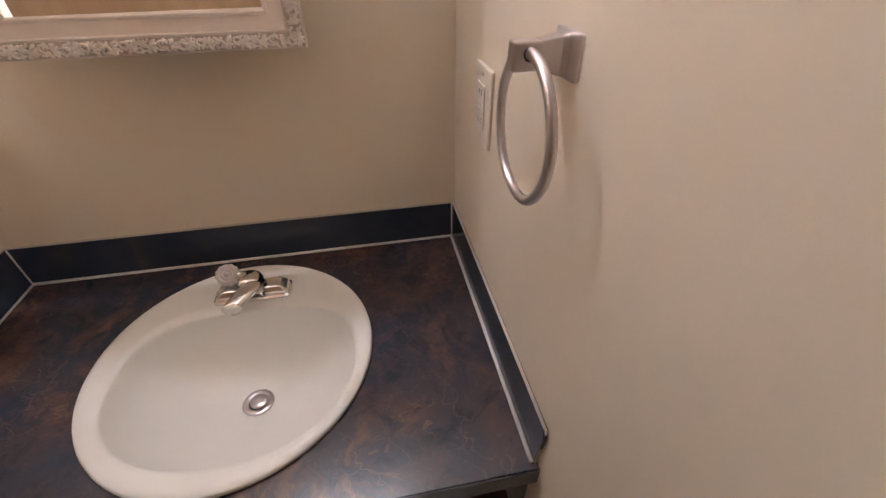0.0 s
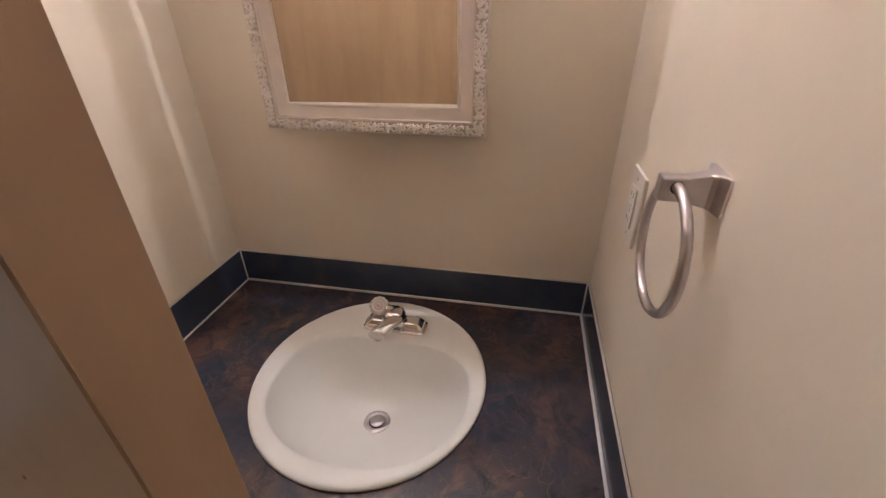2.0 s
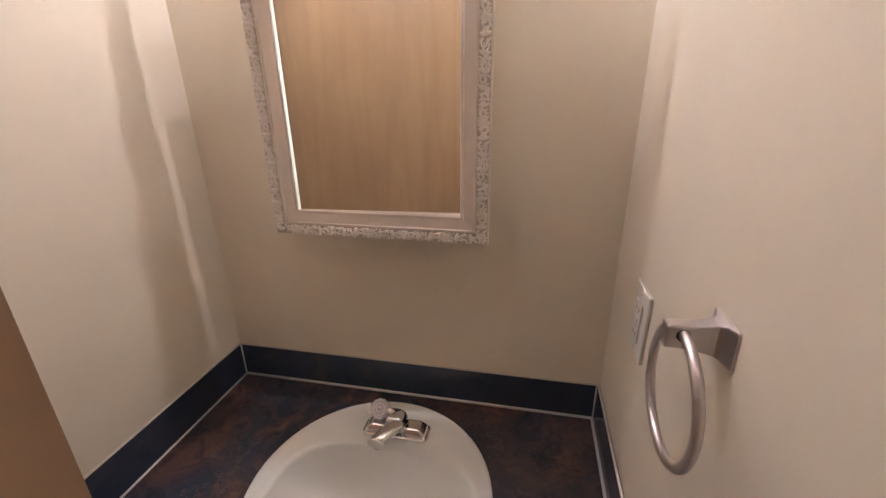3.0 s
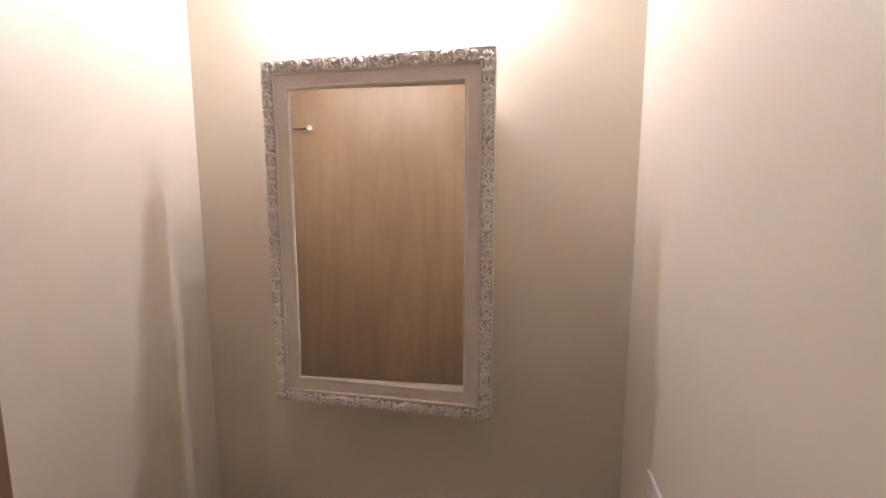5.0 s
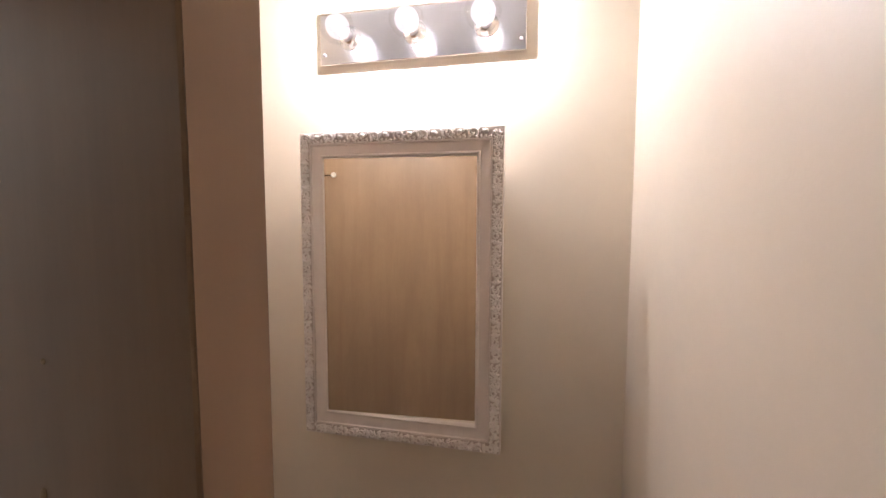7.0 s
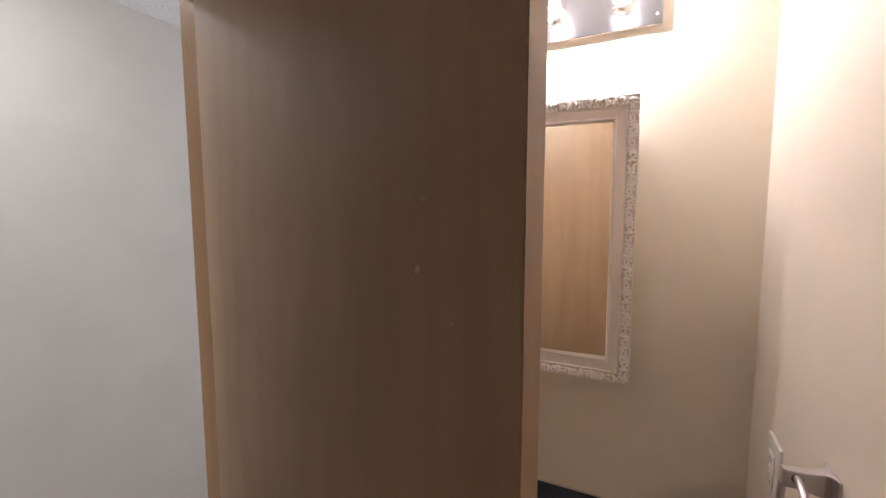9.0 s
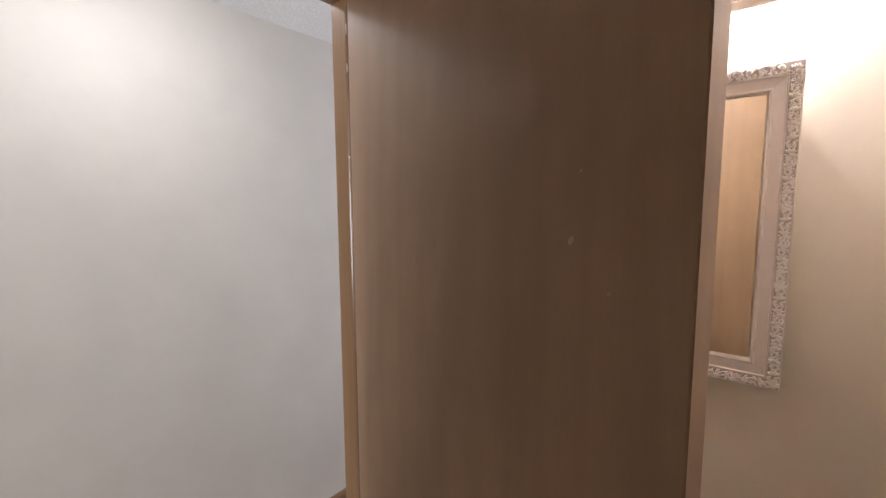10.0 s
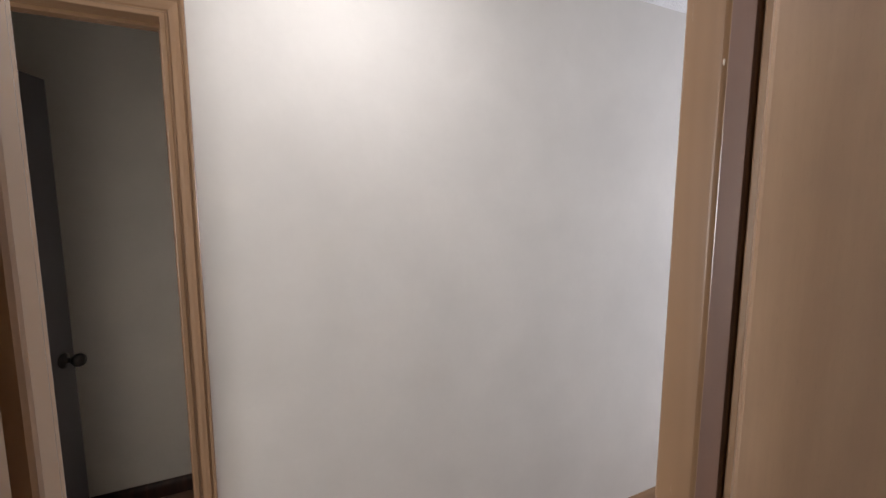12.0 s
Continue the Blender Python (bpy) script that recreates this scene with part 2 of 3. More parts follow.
POPCORN = popcorn()


def floor_mat():
    m, n, l, b = mat("brown vinyl floor", (0.25, 0.165, 0.105), 0.45)
    v = coords(n, l)
    l.new(ramp(n, l, noise_tex(n, l, v, 9.0, 7, 0.6), [(0.3, (0.21, 0.138, 0.088)), (0.7, (0.29, 0.195, 0.125))]), b.inputs["Base Color"])
    bump(n, l, b, noise_tex(n, l, v, 150.0, 3), 0.2, 0.001)
    return m


FLOOR = floor_mat()
BATH_FLOOR = paint("unseen bathroom floor, pale for bounce light", (0.74, 0.70, 0.63), 0.4)


# ---- mesh helpers ----
def link(name, bm, material, parent=None, label="", smooth=False, matrix=None):
    me = bpy.data.meshes.new(name)
    bmesh.ops.recalc_face_normals(bm, faces=bm.faces)
    for f in bm.faces:
        f.smooth = smooth
    bm.to_mesh(me)
    bm.free()
    me.materials.append(material)
    ob = new(name, me)
    if matrix:
        ob.matrix_world = matrix
    if parent:
        ob.parent = parent
    if label:
        ob["label"] = label
    return ob


def part(name, bm, material, parent, label="", smooth=False):
    return link(name, bm, material, parent, label, smooth)


def thing(name, label, category, group="", kind="", at=(0, 0, 0)):
    ob = new(name)
    ob.empty_display_size = 0.05
    ob.location = at
    return tagged(ob, label, category, group, kind)


def add_box(bm, x0, x1, y0, y1, z0, z1, bevel=0.0, seg=2):
    r = bmesh.ops.create_cube(bm, size=1.0, matrix=Matrix.LocRotScale(((x0 + x1) / 2, (y0 + y1) / 2, (z0 + z1) / 2), None, (x1 - x0, y1 - y0, z1 - z0)))
    if bevel:
        edges = list({e for v in r["verts"] for e in v.link_edges})
        bmesh.ops.bevel(bm, geom=edges, offset=bevel, segments=seg, profile=0.5, affect="EDGES")
    return bm


def box(x0, x1, y0, y1, z0, z1, bevel=0.0, seg=2):
    return add_box(bmesh.new(), x0, x1, y0, y1, z0, z1, bevel, seg)


def rings_mesh(bm, rings, cap_start=False, cap_end=False):
    """Skin over closed rings of equal length."""
    vs = [[bm.verts.new(p) for p in r] for r in rings]
    k = len(vs[0])
    for a, b in zip(vs, vs[1:]):
        for i in range(k):
            bm.faces.new((a[i], a[(i + 1) % k], b[(i + 1) % k], b[i]))
    if cap_start:
        bm.faces.new(vs[0])
    if cap_end:
        bm.faces.new(vs[-1])
    return bm


def lathe(profile, seg=32, matrix=None, cap_start=True, cap_end=True):
    """profile: (radius, height) pairs about z."""
    bm = bmesh.new()
    rings = [[(r * math.cos(2 * math.pi * i / seg), r * math.sin(2 * math.pi * i / seg), h) for i in range(seg)] for r, h in profile]
    rings_mesh(bm, rings, cap_start, cap_end)
    if matrix:
        bm.transform(matrix)
    return bm


def torus(bm, R, r, matrix=None, seg=48, sides=12, sx=1.0, sy=1.0, arc=(0, 360)):
    full = arc[1] - arc[0] >= 360
    cnt = seg if full else seg + 1
    rings = []
    for i in range(cnt):
        a = radians(arc[0] + (arc[1] - arc[0]) * i / seg)
        rings.append([((R + r * math.cos(2 * math.pi * j / sides)) * math.cos(a) * sx, (R + r * math.cos(2 * math.pi * j / sides)) * math.sin(a) * sy, r * math.sin(2 * math.pi * j / sides)) for j in range(sides)])
    if matrix:
        rings = [[matrix @ Vector(p) for p in ring] for ring in rings]
    if full:
        rings.append(rings[0])
        vs = [[bm.verts.new(p) for p in ring] for ring in rings[:-1]]
        for a in range(len(vs)):
            b = (a + 1) % len(vs)
            for j in range(sides):
                bm.faces.new((vs[a][j], vs[a][(j + 1) % sides], vs[b][(j + 1) % sides], vs[b][j]))
    else:
        rings_mesh(bm, rings, True, True)
    return bm


def ball(bm, centre, radii, rot=(0, 0, 0), u=12, v=8):
    m = Matrix.LocRotScale(Vector(centre), Euler([radians(a) for a in rot]), Vector(radii))
    bmesh.ops.create_uvsphere(bm, u_segments=u, v_segments=v, radius=1.0, matrix=m)
    return bm


def extrude_profile(pts2, start, end, u_axis, v_axis):
    """A closed 2D profile carried in a straight line from start to end."""
    bm = bmesh.new()
    s, e, ua, va = Vector(start), Vector(end), Vector(u_axis), Vector(v_axis)
    rings_mesh(bm, [[o + ua * u + va * v for u, v in pts2] for o in (s, e)], True, True)
    return bm

# ---- plan ----
W = 0.983                    # bathroom width; right wall x = 0, mirror wall y = 0
CEIL = 2.438
HALL_X = -2.086              # hallway's far wall
PART_X = -1.080              # hallway face of the partition
OPEN_FAR, OPEN_NEAR, OPEN_TOP = -0.631, -1.299, 2.100   # rough opening
ZC, ZT = 0.747, 0.845        # counter and splash tops


def structure(name, bm, material, label, category):
    return tagged(link(name, bm, material), label, category, "", "structure")


# floor and ceilings
structure("floor", box(-3.4, 0.12, -4.3, 2.7, -0.12, 0.0), FLOOR, "brown vinyl floor running through the hallway", "floor")
# out of view; kept pale so that it bounces light up the walls
structure("floor_bathroom", box(-W, 0.0, -2.6, 0.0, 0.0, 0.004), BATH_FLOOR, "unseen bathroom floor, pale for bounce light", "floor")
structure("ceiling", box(PART_X + 0.05, 0.12, -2.7, 0.12, CEIL, CEIL + 0.1), POPCORN, "white popcorn textured bathroom ceiling", "ceiling")
structure("ceiling_hall", box(-3.4, PART_X + 0.05, -4.3, 2.7, CEIL, CEIL + 0.1), POPCORN, "white popcorn textured hallway ceiling", "ceiling")

# bathroom walls
structure("wall_north", box(PART_X, 0.10, 0.0, 0.10, 0, CEIL), PAINT, "tan painted wall behind the vanity", "wall")
structure("wall_east", box(0.0, 0.10, -2.7, 0.0, 0, CEIL), PAINT, "tan painted wall with towel ring", "wall")
structure("wall_south", box(PART_X, 0.0, -2.7, -2.6, 0, CEIL), PAINT, "tan painted bathroom end wall", "wall")

# partition between bathroom and hallway, two skins so that each side has its own paint
bm = bmesh.new()
mid = (PART_X - W) / 2
for y0, y1, z0, z1 in ((OPEN_FAR, 0.0, 0, CEIL), (-2.6, OPEN_NEAR, 0, CEIL), (OPEN_NEAR, OPEN_FAR, OPEN_TOP, CEIL)):
    add_box(bm, mid, -W, y0, y1, z0, z1)
structure("wall_west", bm, PAINT, "tan painted wall with the bathroom doorway", "wall")
bm = bmesh.new()
for y0, y1, z0, z1 in ((OPEN_FAR, 2.6, 0, CEIL), (-4.2, OPEN_NEAR, 0, CEIL), (OPEN_NEAR, OPEN_FAR, OPEN_TOP, CEIL)):
    add_box(bm, PART_X, mid - 0.0005, y0, y1, z0, z1)
structure("wall_partition", bm, HALL_PAINT, "cream painted hallway side of the partition", "wall")

# hallway far wall with the doorway to the dark room
H_NEAR, H_FAR, H_TOP = -1.323, -2.066, 2.072
bm = bmesh.new()
for y0, y1, z0, z1 in ((H_NEAR, 2.6, 0, CEIL), (-4.2, H_FAR, 0, CEIL), (H_FAR, H_NEAR, H_TOP, CEIL)):
    add_box(bm, HALL_X - 0.10, HALL_X, y0, y1, z0, z1)
structure("wall_hall", bm, HALL_PAINT, "cream painted hallway wall lit from above", "wall")
# unseen end walls; their windows are additions that house the two lamps
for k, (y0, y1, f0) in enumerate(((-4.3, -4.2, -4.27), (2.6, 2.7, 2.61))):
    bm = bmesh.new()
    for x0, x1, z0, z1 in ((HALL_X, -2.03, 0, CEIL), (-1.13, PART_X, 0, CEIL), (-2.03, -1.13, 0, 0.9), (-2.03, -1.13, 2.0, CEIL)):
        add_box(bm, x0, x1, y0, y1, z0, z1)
    structure(("wall_hall_south", "wall_hall_north")[k], bm, HALL_PAINT, "cream painted unseen hallway end wall with added window", "wall")
    win = thing("window_%d" % (k + 1), "unseen white framed window added at the hallway end", "window", "", "structure", (-1.58, y0, 0.9))
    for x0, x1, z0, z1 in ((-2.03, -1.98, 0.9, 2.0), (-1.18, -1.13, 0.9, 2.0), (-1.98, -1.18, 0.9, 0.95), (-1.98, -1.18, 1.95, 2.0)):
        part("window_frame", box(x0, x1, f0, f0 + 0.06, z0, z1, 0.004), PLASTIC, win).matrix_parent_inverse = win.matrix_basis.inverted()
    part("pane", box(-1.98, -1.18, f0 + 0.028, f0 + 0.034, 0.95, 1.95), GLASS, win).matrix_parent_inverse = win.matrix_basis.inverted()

# dark room beyond the hallway
structure("wall_room_west", box(-3.34, -3.235, -3.2, -0.8, 0, CEIL), ROOM_PAINT, "unlit olive grey bedroom wall", "wall")
structure("wall_room_north", box(-3.235, HALL_X - 0.10, -0.9, -0.8, 0, CEIL), ROOM_PAINT, "unlit olive grey bedroom side wall", "wall")
structure("wall_room_south", box(-3.235, HALL_X - 0.10, -3.2, -3.1, 0, CEIL), ROOM_PAINT, "unlit olive grey bedroom side wall", "wall")

# ---- baseboards ----
BASE = [(0, 0), (0.012, 0), (0.012, 0.050), (0.0095, 0.060), (0.006, 0.066), (0.0045, 0.074), (0, 0.074)]
structure("baseboard", extrude_profile(BASE, (HALL_X, -1.281, 0), (HALL_X, 2.6, 0), (1, 0, 0), (0, 0, 1)), TRIM_WOOD_Y, "brown stained wooden baseboard along the hallway", "baseboard")
structure("baseboard_room", extrude_profile([(a, b * 1.2) for a, b in BASE], (-3.235, -3.1, 0), (-3.235, -0.9, 0), (1, 0, 0), (0, 0, 1)), DARK_WOOD, "dark baseboard in the unlit bedroom", "baseboard")

# ---- door frames ----
FAR = -0.646      # hinge side of the bathroom jamb
STOP_X = -1.030


def jamb_profile():
    """Along the wall's depth and out from the wall's cut end: a broad flat with a rounded edge, a shallow rebate, the slot behind the hinges and a narrow lip."""
    return [(PART_X - 0.002, 0), (-W + 0.002, 0), (-W + 0.002, 0.0255), (-W + 0.0005, 0.027), (-0.9905, 0.027), (-0.992, 0.0260), (-0.992, 0.013), (-1.0005, 0.013), (-1.0005, 0.0240), (-1.002, 0.0250),
            (-1.0255, 0.0250), (-1.0275, 0.0254), (-1.0300, 0.0268), (-1.0325, 0.0278), (-1.0350, 0.0280), (PART_X + 0.0015, 0.0280), (PART_X - 0.002, 0.0255)]


frame_1 = thing("door_frame", "golden oak jamb and casing round the bathroom doorway", "door frame", "", "structure", (-1.03, -0.96, 0))


def framed(name, bm, material, label=""):
    o = part(name, bm, material, frame_1, label)
    o.matrix_parent_inverse = frame_1.matrix_basis.inverted()
    return o


framed("jamb", extrude_profile(jamb_profile(), (0, OPEN_FAR, 0), (0, OPEN_FAR, OPEN_TOP), (1, 0, 0), (0, -1, 0)), TRIM_WOOD)
NEAR_JAMB = [(PART_X - 0.002, 0), (-W + 0.002, 0), (-W + 0.002, 0.0115), (-W, 0.013), (-0.996, 0.013), (-0.996, 0.0255), (-0.9985, 0.0275), (-1.002, 0.0284), (-1.0215, 0.0286), (-1.0235, 0.0280), (-1.024, 0.0268),
             (-1.024, 0.011), (PART_X + 0.0015, 0.011), (PART_X - 0.002, 0.009)]
framed("jamb", extrude_profile(NEAR_JAMB, (0, OPEN_NEAR, 0), (0, OPEN_NEAR, OPEN_TOP), (1, 0, 0), (0, 1, 0)), TRIM_WOOD)
framed("head_jamb", extrude_profile(jamb_profile(), (0, OPEN_NEAR + 0.028, OPEN_TOP), (0, OPEN_FAR - 0.028, OPEN_TOP), (1, 0, 0), (0, 0, -1)), TRIM_WOOD_Y)

# separate strip laid in the rebate, darker and redder than the jamb
STOP_WOOD = wood("darker red brown strip wood", (0.105, 0.058, 0.042), (0.140, 0.078, 0.056), (0.175, 0.100, 0.072), 0.24, 2.2, 0.7, "Z", 0.09, 0.06)
framed("rebate_strip", box(-1.0262, -1.0002, OPEN_FAR - 0.0262, OPEN_FAR - 0.020, 0.0, OPEN_TOP - 0.028, 0.0008), STOP_WOOD, "dark red brown strip in the jamb's rebate")

CASING = [(0, 0), (0, 0.0132), (0.002, 0.0142), (0.012, 0.0135), (0.015, 0.0085), (0.019, 0.0085), (0.023, 0.012), (0.034, 0.0150),
          (0.046, 0.0165), (0.049, 0.0125), (0.052, 0.0125), (0.055, 0.0170), (0.060, 0.0175), (0.0625, 0.015), (0.0625, 0)]


def casing_set(holder, x, side, inner_a, inner_b, top, mat_v, mat_h, width=0.0625):
    """Mitred casing round an opening in a wall whose face is at x; side is the way out of the wall."""
    k = width / 0.0625
    prof = [(u * k, v) for u, v in CASING]
    made = []
    for y, way in ((inner_a, 1), (inner_b, -1)):
        bm = bmesh.new()
        rings_mesh(bm, [[(x + side * v, y + way * u, 0.0) for u, v in prof], [(x + side * v, y + way * u, top + u) for u, v in prof]], True, True)
        made.append(("casing", bm, mat_v))
    bm = bmesh.new()
    rings_mesh(bm, [[(x + side * v, inner_b - u, top + u) for u, v in prof], [(x + side * v, inner_a + u, top + u) for u, v in prof]], True, True)
    made.append(("head_casing", bm, mat_h))
    for nm, b_, m_ in made:
        o = part(nm, b_, m_, holder)
        o.matrix_parent_inverse = holder.matrix_basis.inverted()


casing_set(frame_1, -W, 1, -0.6535, -1.276, 2.078, TRIM_WOOD, TRIM_WOOD_Y)

frame_2 = thing("door_frame", "golden oak jamb and moulded casing round the dark doorway", "door frame", "", "structure", (HALL_X, -1.67, 0))
for bm, m_ in ((box(HALL_X - 0.102, HALL_X + 0.002, H_NEAR - 0.016, H_NEAR, 0, H_TOP), TRIM_WOOD), (box(HALL_X - 0.102, HALL_X + 0.002, H_FAR, H_FAR + 0.016, 0, H_TOP), TRIM_WOOD),
               (box(HALL_X - 0.102, HALL_X + 0.002, H_FAR + 0.016, H_NEAR - 0.016, H_TOP - 0.016, H_TOP), TRIM_WOOD_Y)):
    part("jamb", bm, m_, frame_2).matrix_parent_inverse = frame_2.matrix_basis.inverted()
for bm, m_ in ((box(HALL_X - 0.075, HALL_X - 0.04, H_NEAR - 0.027, H_NEAR - 0.0165, 0, H_TOP - 0.0165), TRIM_WOOD), (box(HALL_X - 0.075, HALL_X - 0.04, H_FAR + 0.027, H_NEAR - 0.027, H_TOP - 0.027, H_TOP - 0.0165), TRIM_WOOD_Y)):
    part("door_stop", bm, m_, frame_2).matrix_parent_inverse = frame_2.matrix_basis.inverted()
casing_set(frame_2, HALL_X, 1, -1.339, -2.050, 2.056, TRIM_WOOD, TRIM_WOOD_Y, 0.058)

# ---- bathroom door, standing open ----
ANG = -12.23
DOOR = pose(-0.9484, -0.7155, 0.0, 0, 0, ANG)     # hinge corner of the hallway face; x along the leaf, y into its thickness
# the leaf's hinge edge is eased on its hallway side
LEAF = [(0.0, 0.0), (0.6315, 0.0), (0.6335, 0.002), (0.6335, 0.033), (0.6315, 0.035), (-0.0220, 0.035), (-0.0235, 0.0335), (-0.0205, 0.0220), (-0.0145, 0.0100), (-0.0085, 0.0042), (-0.0045, 0.0010)]
door = tagged(link("door_1", extrude_profile(LEAF, (0, 0, 0.012), (0, 0, 2.066), (1, 0, 0), (0, 1, 0)), DOOR_WOOD, matrix=DOOR),
              "brown stained flush birch veneer door standing open", "door", "", "structure")


door_edge = link("edge_band", box(0.6336, 0.6344, 0.0006, 0.0344, 0.013, 2.065), EDGE_WOOD, door)


def on_door(name, bm, material, label="", smooth=False):
    return part(name, bm, material, door, label, smooth)


for z in (0.25, 1.02, 1.84):
    bm = lathe([(0.0, -0.047), (0.004, -0.046), (0.0062, -0.042), (0.0062, 0.042), (0.004, 0.046), (0.0, 0.047)], 16, pose(-0.030, 0.041, z), False, False)
    h = on_door("hinge", bm, NICKEL, "satin metal butt hinge", True)
    part("hinge_leaf", box(-0.0265, -0.0238, 0.024, 0.037, z - 0.044, z + 0.044, 0.0006), NICKEL, h)
rod = on_door("hinge_pin_stop", lathe([(0.0028, 0), (0.0028, 0.064)], 12, pose(-0.012, 0.044, 1.886, 0, 90, 22)), CHROME, "chrome hinge pin door stop")
tip = (Matrix(pose(-0.012, 0.044, 1.886, 0, 90, 22)) @ Vector((0, 0, 0.064)))
part("bumper", lathe([(0.004, -0.001), (0.0085, 0.001), (0.0095, 0.008), (0.0075, 0.0115), (0.0050, 0.0120), (0.0036, 0.0095), (0.0, 0.0090)], 18, pose(tip.x, tip.y, tip.z, -90, 0, 0), True, False), RUBBER, rod, "white rubber bumper", True)
# small dents that show bare wood
for u, z, a, b in ((0.511, 1.596, 0.0030, 0.0052), (0.556, 1.546, 0.0012, 0.0018), (0.521, 1.668, 0.0015, 0.0015), (0.46, 1.18, 0.0015, 0.003)):
    bm = ball(bmesh.new(), (u, -0.0003, z), (a, 0.0010, b), (0, 24, 0), 10, 6)
    on_door("chip", bm, CHIP, "pale chip of bare wood")
for u, z in ((0.10, 1.62), (0.27, 1.43), (0.47, 1.28)):
    on_door("chip", ball(bmesh.new(), (u, 0.0352, z), (0.0012, 0.0005, 0.0016), (0, 0, 0), 8, 5), CHIP)
# worn paint on the jamb edge
for z, hgt in ((1.93, 0.010), (2.01, 0.012), (1.74, 0.004)):
    framed("worn_spot", ball(bmesh.new(), (STOP_X - 0.0005, FAR - 0.0118, z), (0.0012, 0.0012, hgt), (0, 0, 0), 8, 6), CAULK)

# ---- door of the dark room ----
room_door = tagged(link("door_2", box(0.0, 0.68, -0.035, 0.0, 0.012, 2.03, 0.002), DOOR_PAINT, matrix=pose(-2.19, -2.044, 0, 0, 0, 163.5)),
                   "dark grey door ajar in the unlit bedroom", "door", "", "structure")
kb = lathe([(0.0, 0), (0.031, 0.0), (0.031, 0.004), (0.026, 0.008), (0.011, 0.011), (0.010, 0.030), (0.019, 0.036), (0.026, 0.048), (0.0265, 0.060), (0.021, 0.070), (0.0, 0.072)], 24, pose(0.62, -0.035, 0.955, 90), False, False)
part("door_knob", kb, DARK_METAL, room_door, "dark bronze round door knob", True)

# ---- vanity ----
vanity = thing("vanity_cabinet", "dark stained wooden vanity cabinet under the counter", "cabinet", "", "", (-0.49, -0.30, 0))


def at_home(o, holder):
    o.matrix_parent_inverse = holder.matrix_world.inverted() if holder.parent else holder.matrix_basis.inverted()
    return o


def van(name, bm, material, label=""):
    return at_home(part(name, bm, material, vanity, label), vanity)


van("side_panel", box(-W + 0.002, -W + 0.020, -0.575, -0.002, 0.0045, 0.708), DARK_WOOD)
van("side_panel", box(-0.020, -0.002, -0.575, -0.002, 0.0045, 0.708), DARK_WOOD)
van("face_frame", add_box(add_box(add_box(box(-W + 0.002, -W + 0.05, -0.594, -0.576, 0.09, 0.708, 0.002), -0.05, -0.002, -0.594, -0.576, 0.09, 0.708, 0.002),
                                  -W + 0.05, -0.05, -0.594, -0.576, 0.655, 0.708, 0.002), -W + 0.05, -0.05, -0.594, -0.576, 0.09, 0.13, 0.002), DARK_WOOD)
van("toe_kick", box(-W + 0.02, -0.02, -0.53, -0.515, 0.0045, 0.09), DARK_WOOD)
for x0, x1 in ((-W + 0.04, -0.498), (-0.484, -0.04)):
    d = van("cabinet_door", box(x0, x1, -0.614, -0.595, 0.12, 0.665, 0.004), DARK_WOOD)

# counter with the round cut-out for the basin
SX, SY, SRX, SRY = -0.479, -0.308, 0.2490, 0.2555
CX0, CX1, CY0, CY1 = -W + 0.001, -0.001, -0.610, -0.001
SEG = 96


def rect_point(a):
    dx, dy = math.cos(a), math.sin(a)
    k = min(((CX1 - SX) / dx if dx > 1e-9 else 1e9), ((CX0 - SX) / dx if dx < -1e-9 else 1e9), ((CY1 - SY) / dy if dy > 1e-9 else 1e9), ((CY0 - SY) / dy if dy < -1e-9 else 1e9))
    return SX + dx * k, SY + dy * k


angles = sorted([2 * math.pi * i / SEG for i in range(SEG)] + [math.atan2(y - SY, x - SX) % (2 * math.pi) for x in (CX0, CX1) for y in (CY0, CY1)])
hole = [(SX + 0.93 * SRX * math.cos(a), SY + 0.93 * SRY * math.sin(a)) for a in angles]
outer = [rect_point(a) for a in angles]
bm = bmesh.new()
rings_mesh(bm, [[(x, y, 0.708) for x, y in hole], [(x, y, ZC) for x, y in hole], [(x, y, ZC) for x, y in outer], [(x, y, 0.708) for x, y in outer], [(x, y, 0.708) for x, y in hole]])
bmesh.ops.remove_doubles(bm, verts=bm.verts, dist=1e-6)
counter = tagged(link("countertop", bm, LAMINATE), "dark slate and rust mottled laminate countertop", "countertop")
part("front_edge", box(CX0, CX1, -0.6135, -0.6105, 0.709, 0.7455, 0.001), LAMINATE, counter, "dark glossy laminate front edge")

# splashes
SPL = 0.007


def splash(name, bm):
    return tagged(link(name, bm, SPLASH_LAMINATE), "dark laminate backsplash strip along the wall", "backsplash", "backsplash strips")


splash_back = splash("backsplash", box(-W + 0.0095, -0.0085, -SPL - 0.001, -0.001, ZC + 0.0008, ZT))
splash_left = splash("backsplash", box(-W + 0.001, -W + 0.0085, -0.600, -0.001, ZC + 0.0008, ZT))
bm = extrude_profile([(-0.001, ZC + 0.0008), (-0.598, ZC + 0.0008), (-0.610, ZT - 0.02), (-0.606, ZT), (-0.001, ZT)], (-0.0078, 0, 0), (-0.001, 0, 0), (0, 1, 0), (0, 0, 1))
splash_right = splash("backsplash", bm)


def strip(name, a, b, r, material, label, category, group):
    a, b = Vector(a), Vector(b)
    q_ = (b - a).to_track_quat("Z", "Y").to_matrix().to_4x4()
    bm = lathe([(r, 0.0), (r, (b - a).length)], 10, Matrix.Translation(a) @ q_)
    return tagged(link(name, bm, material, None, "", True), label, category, group)


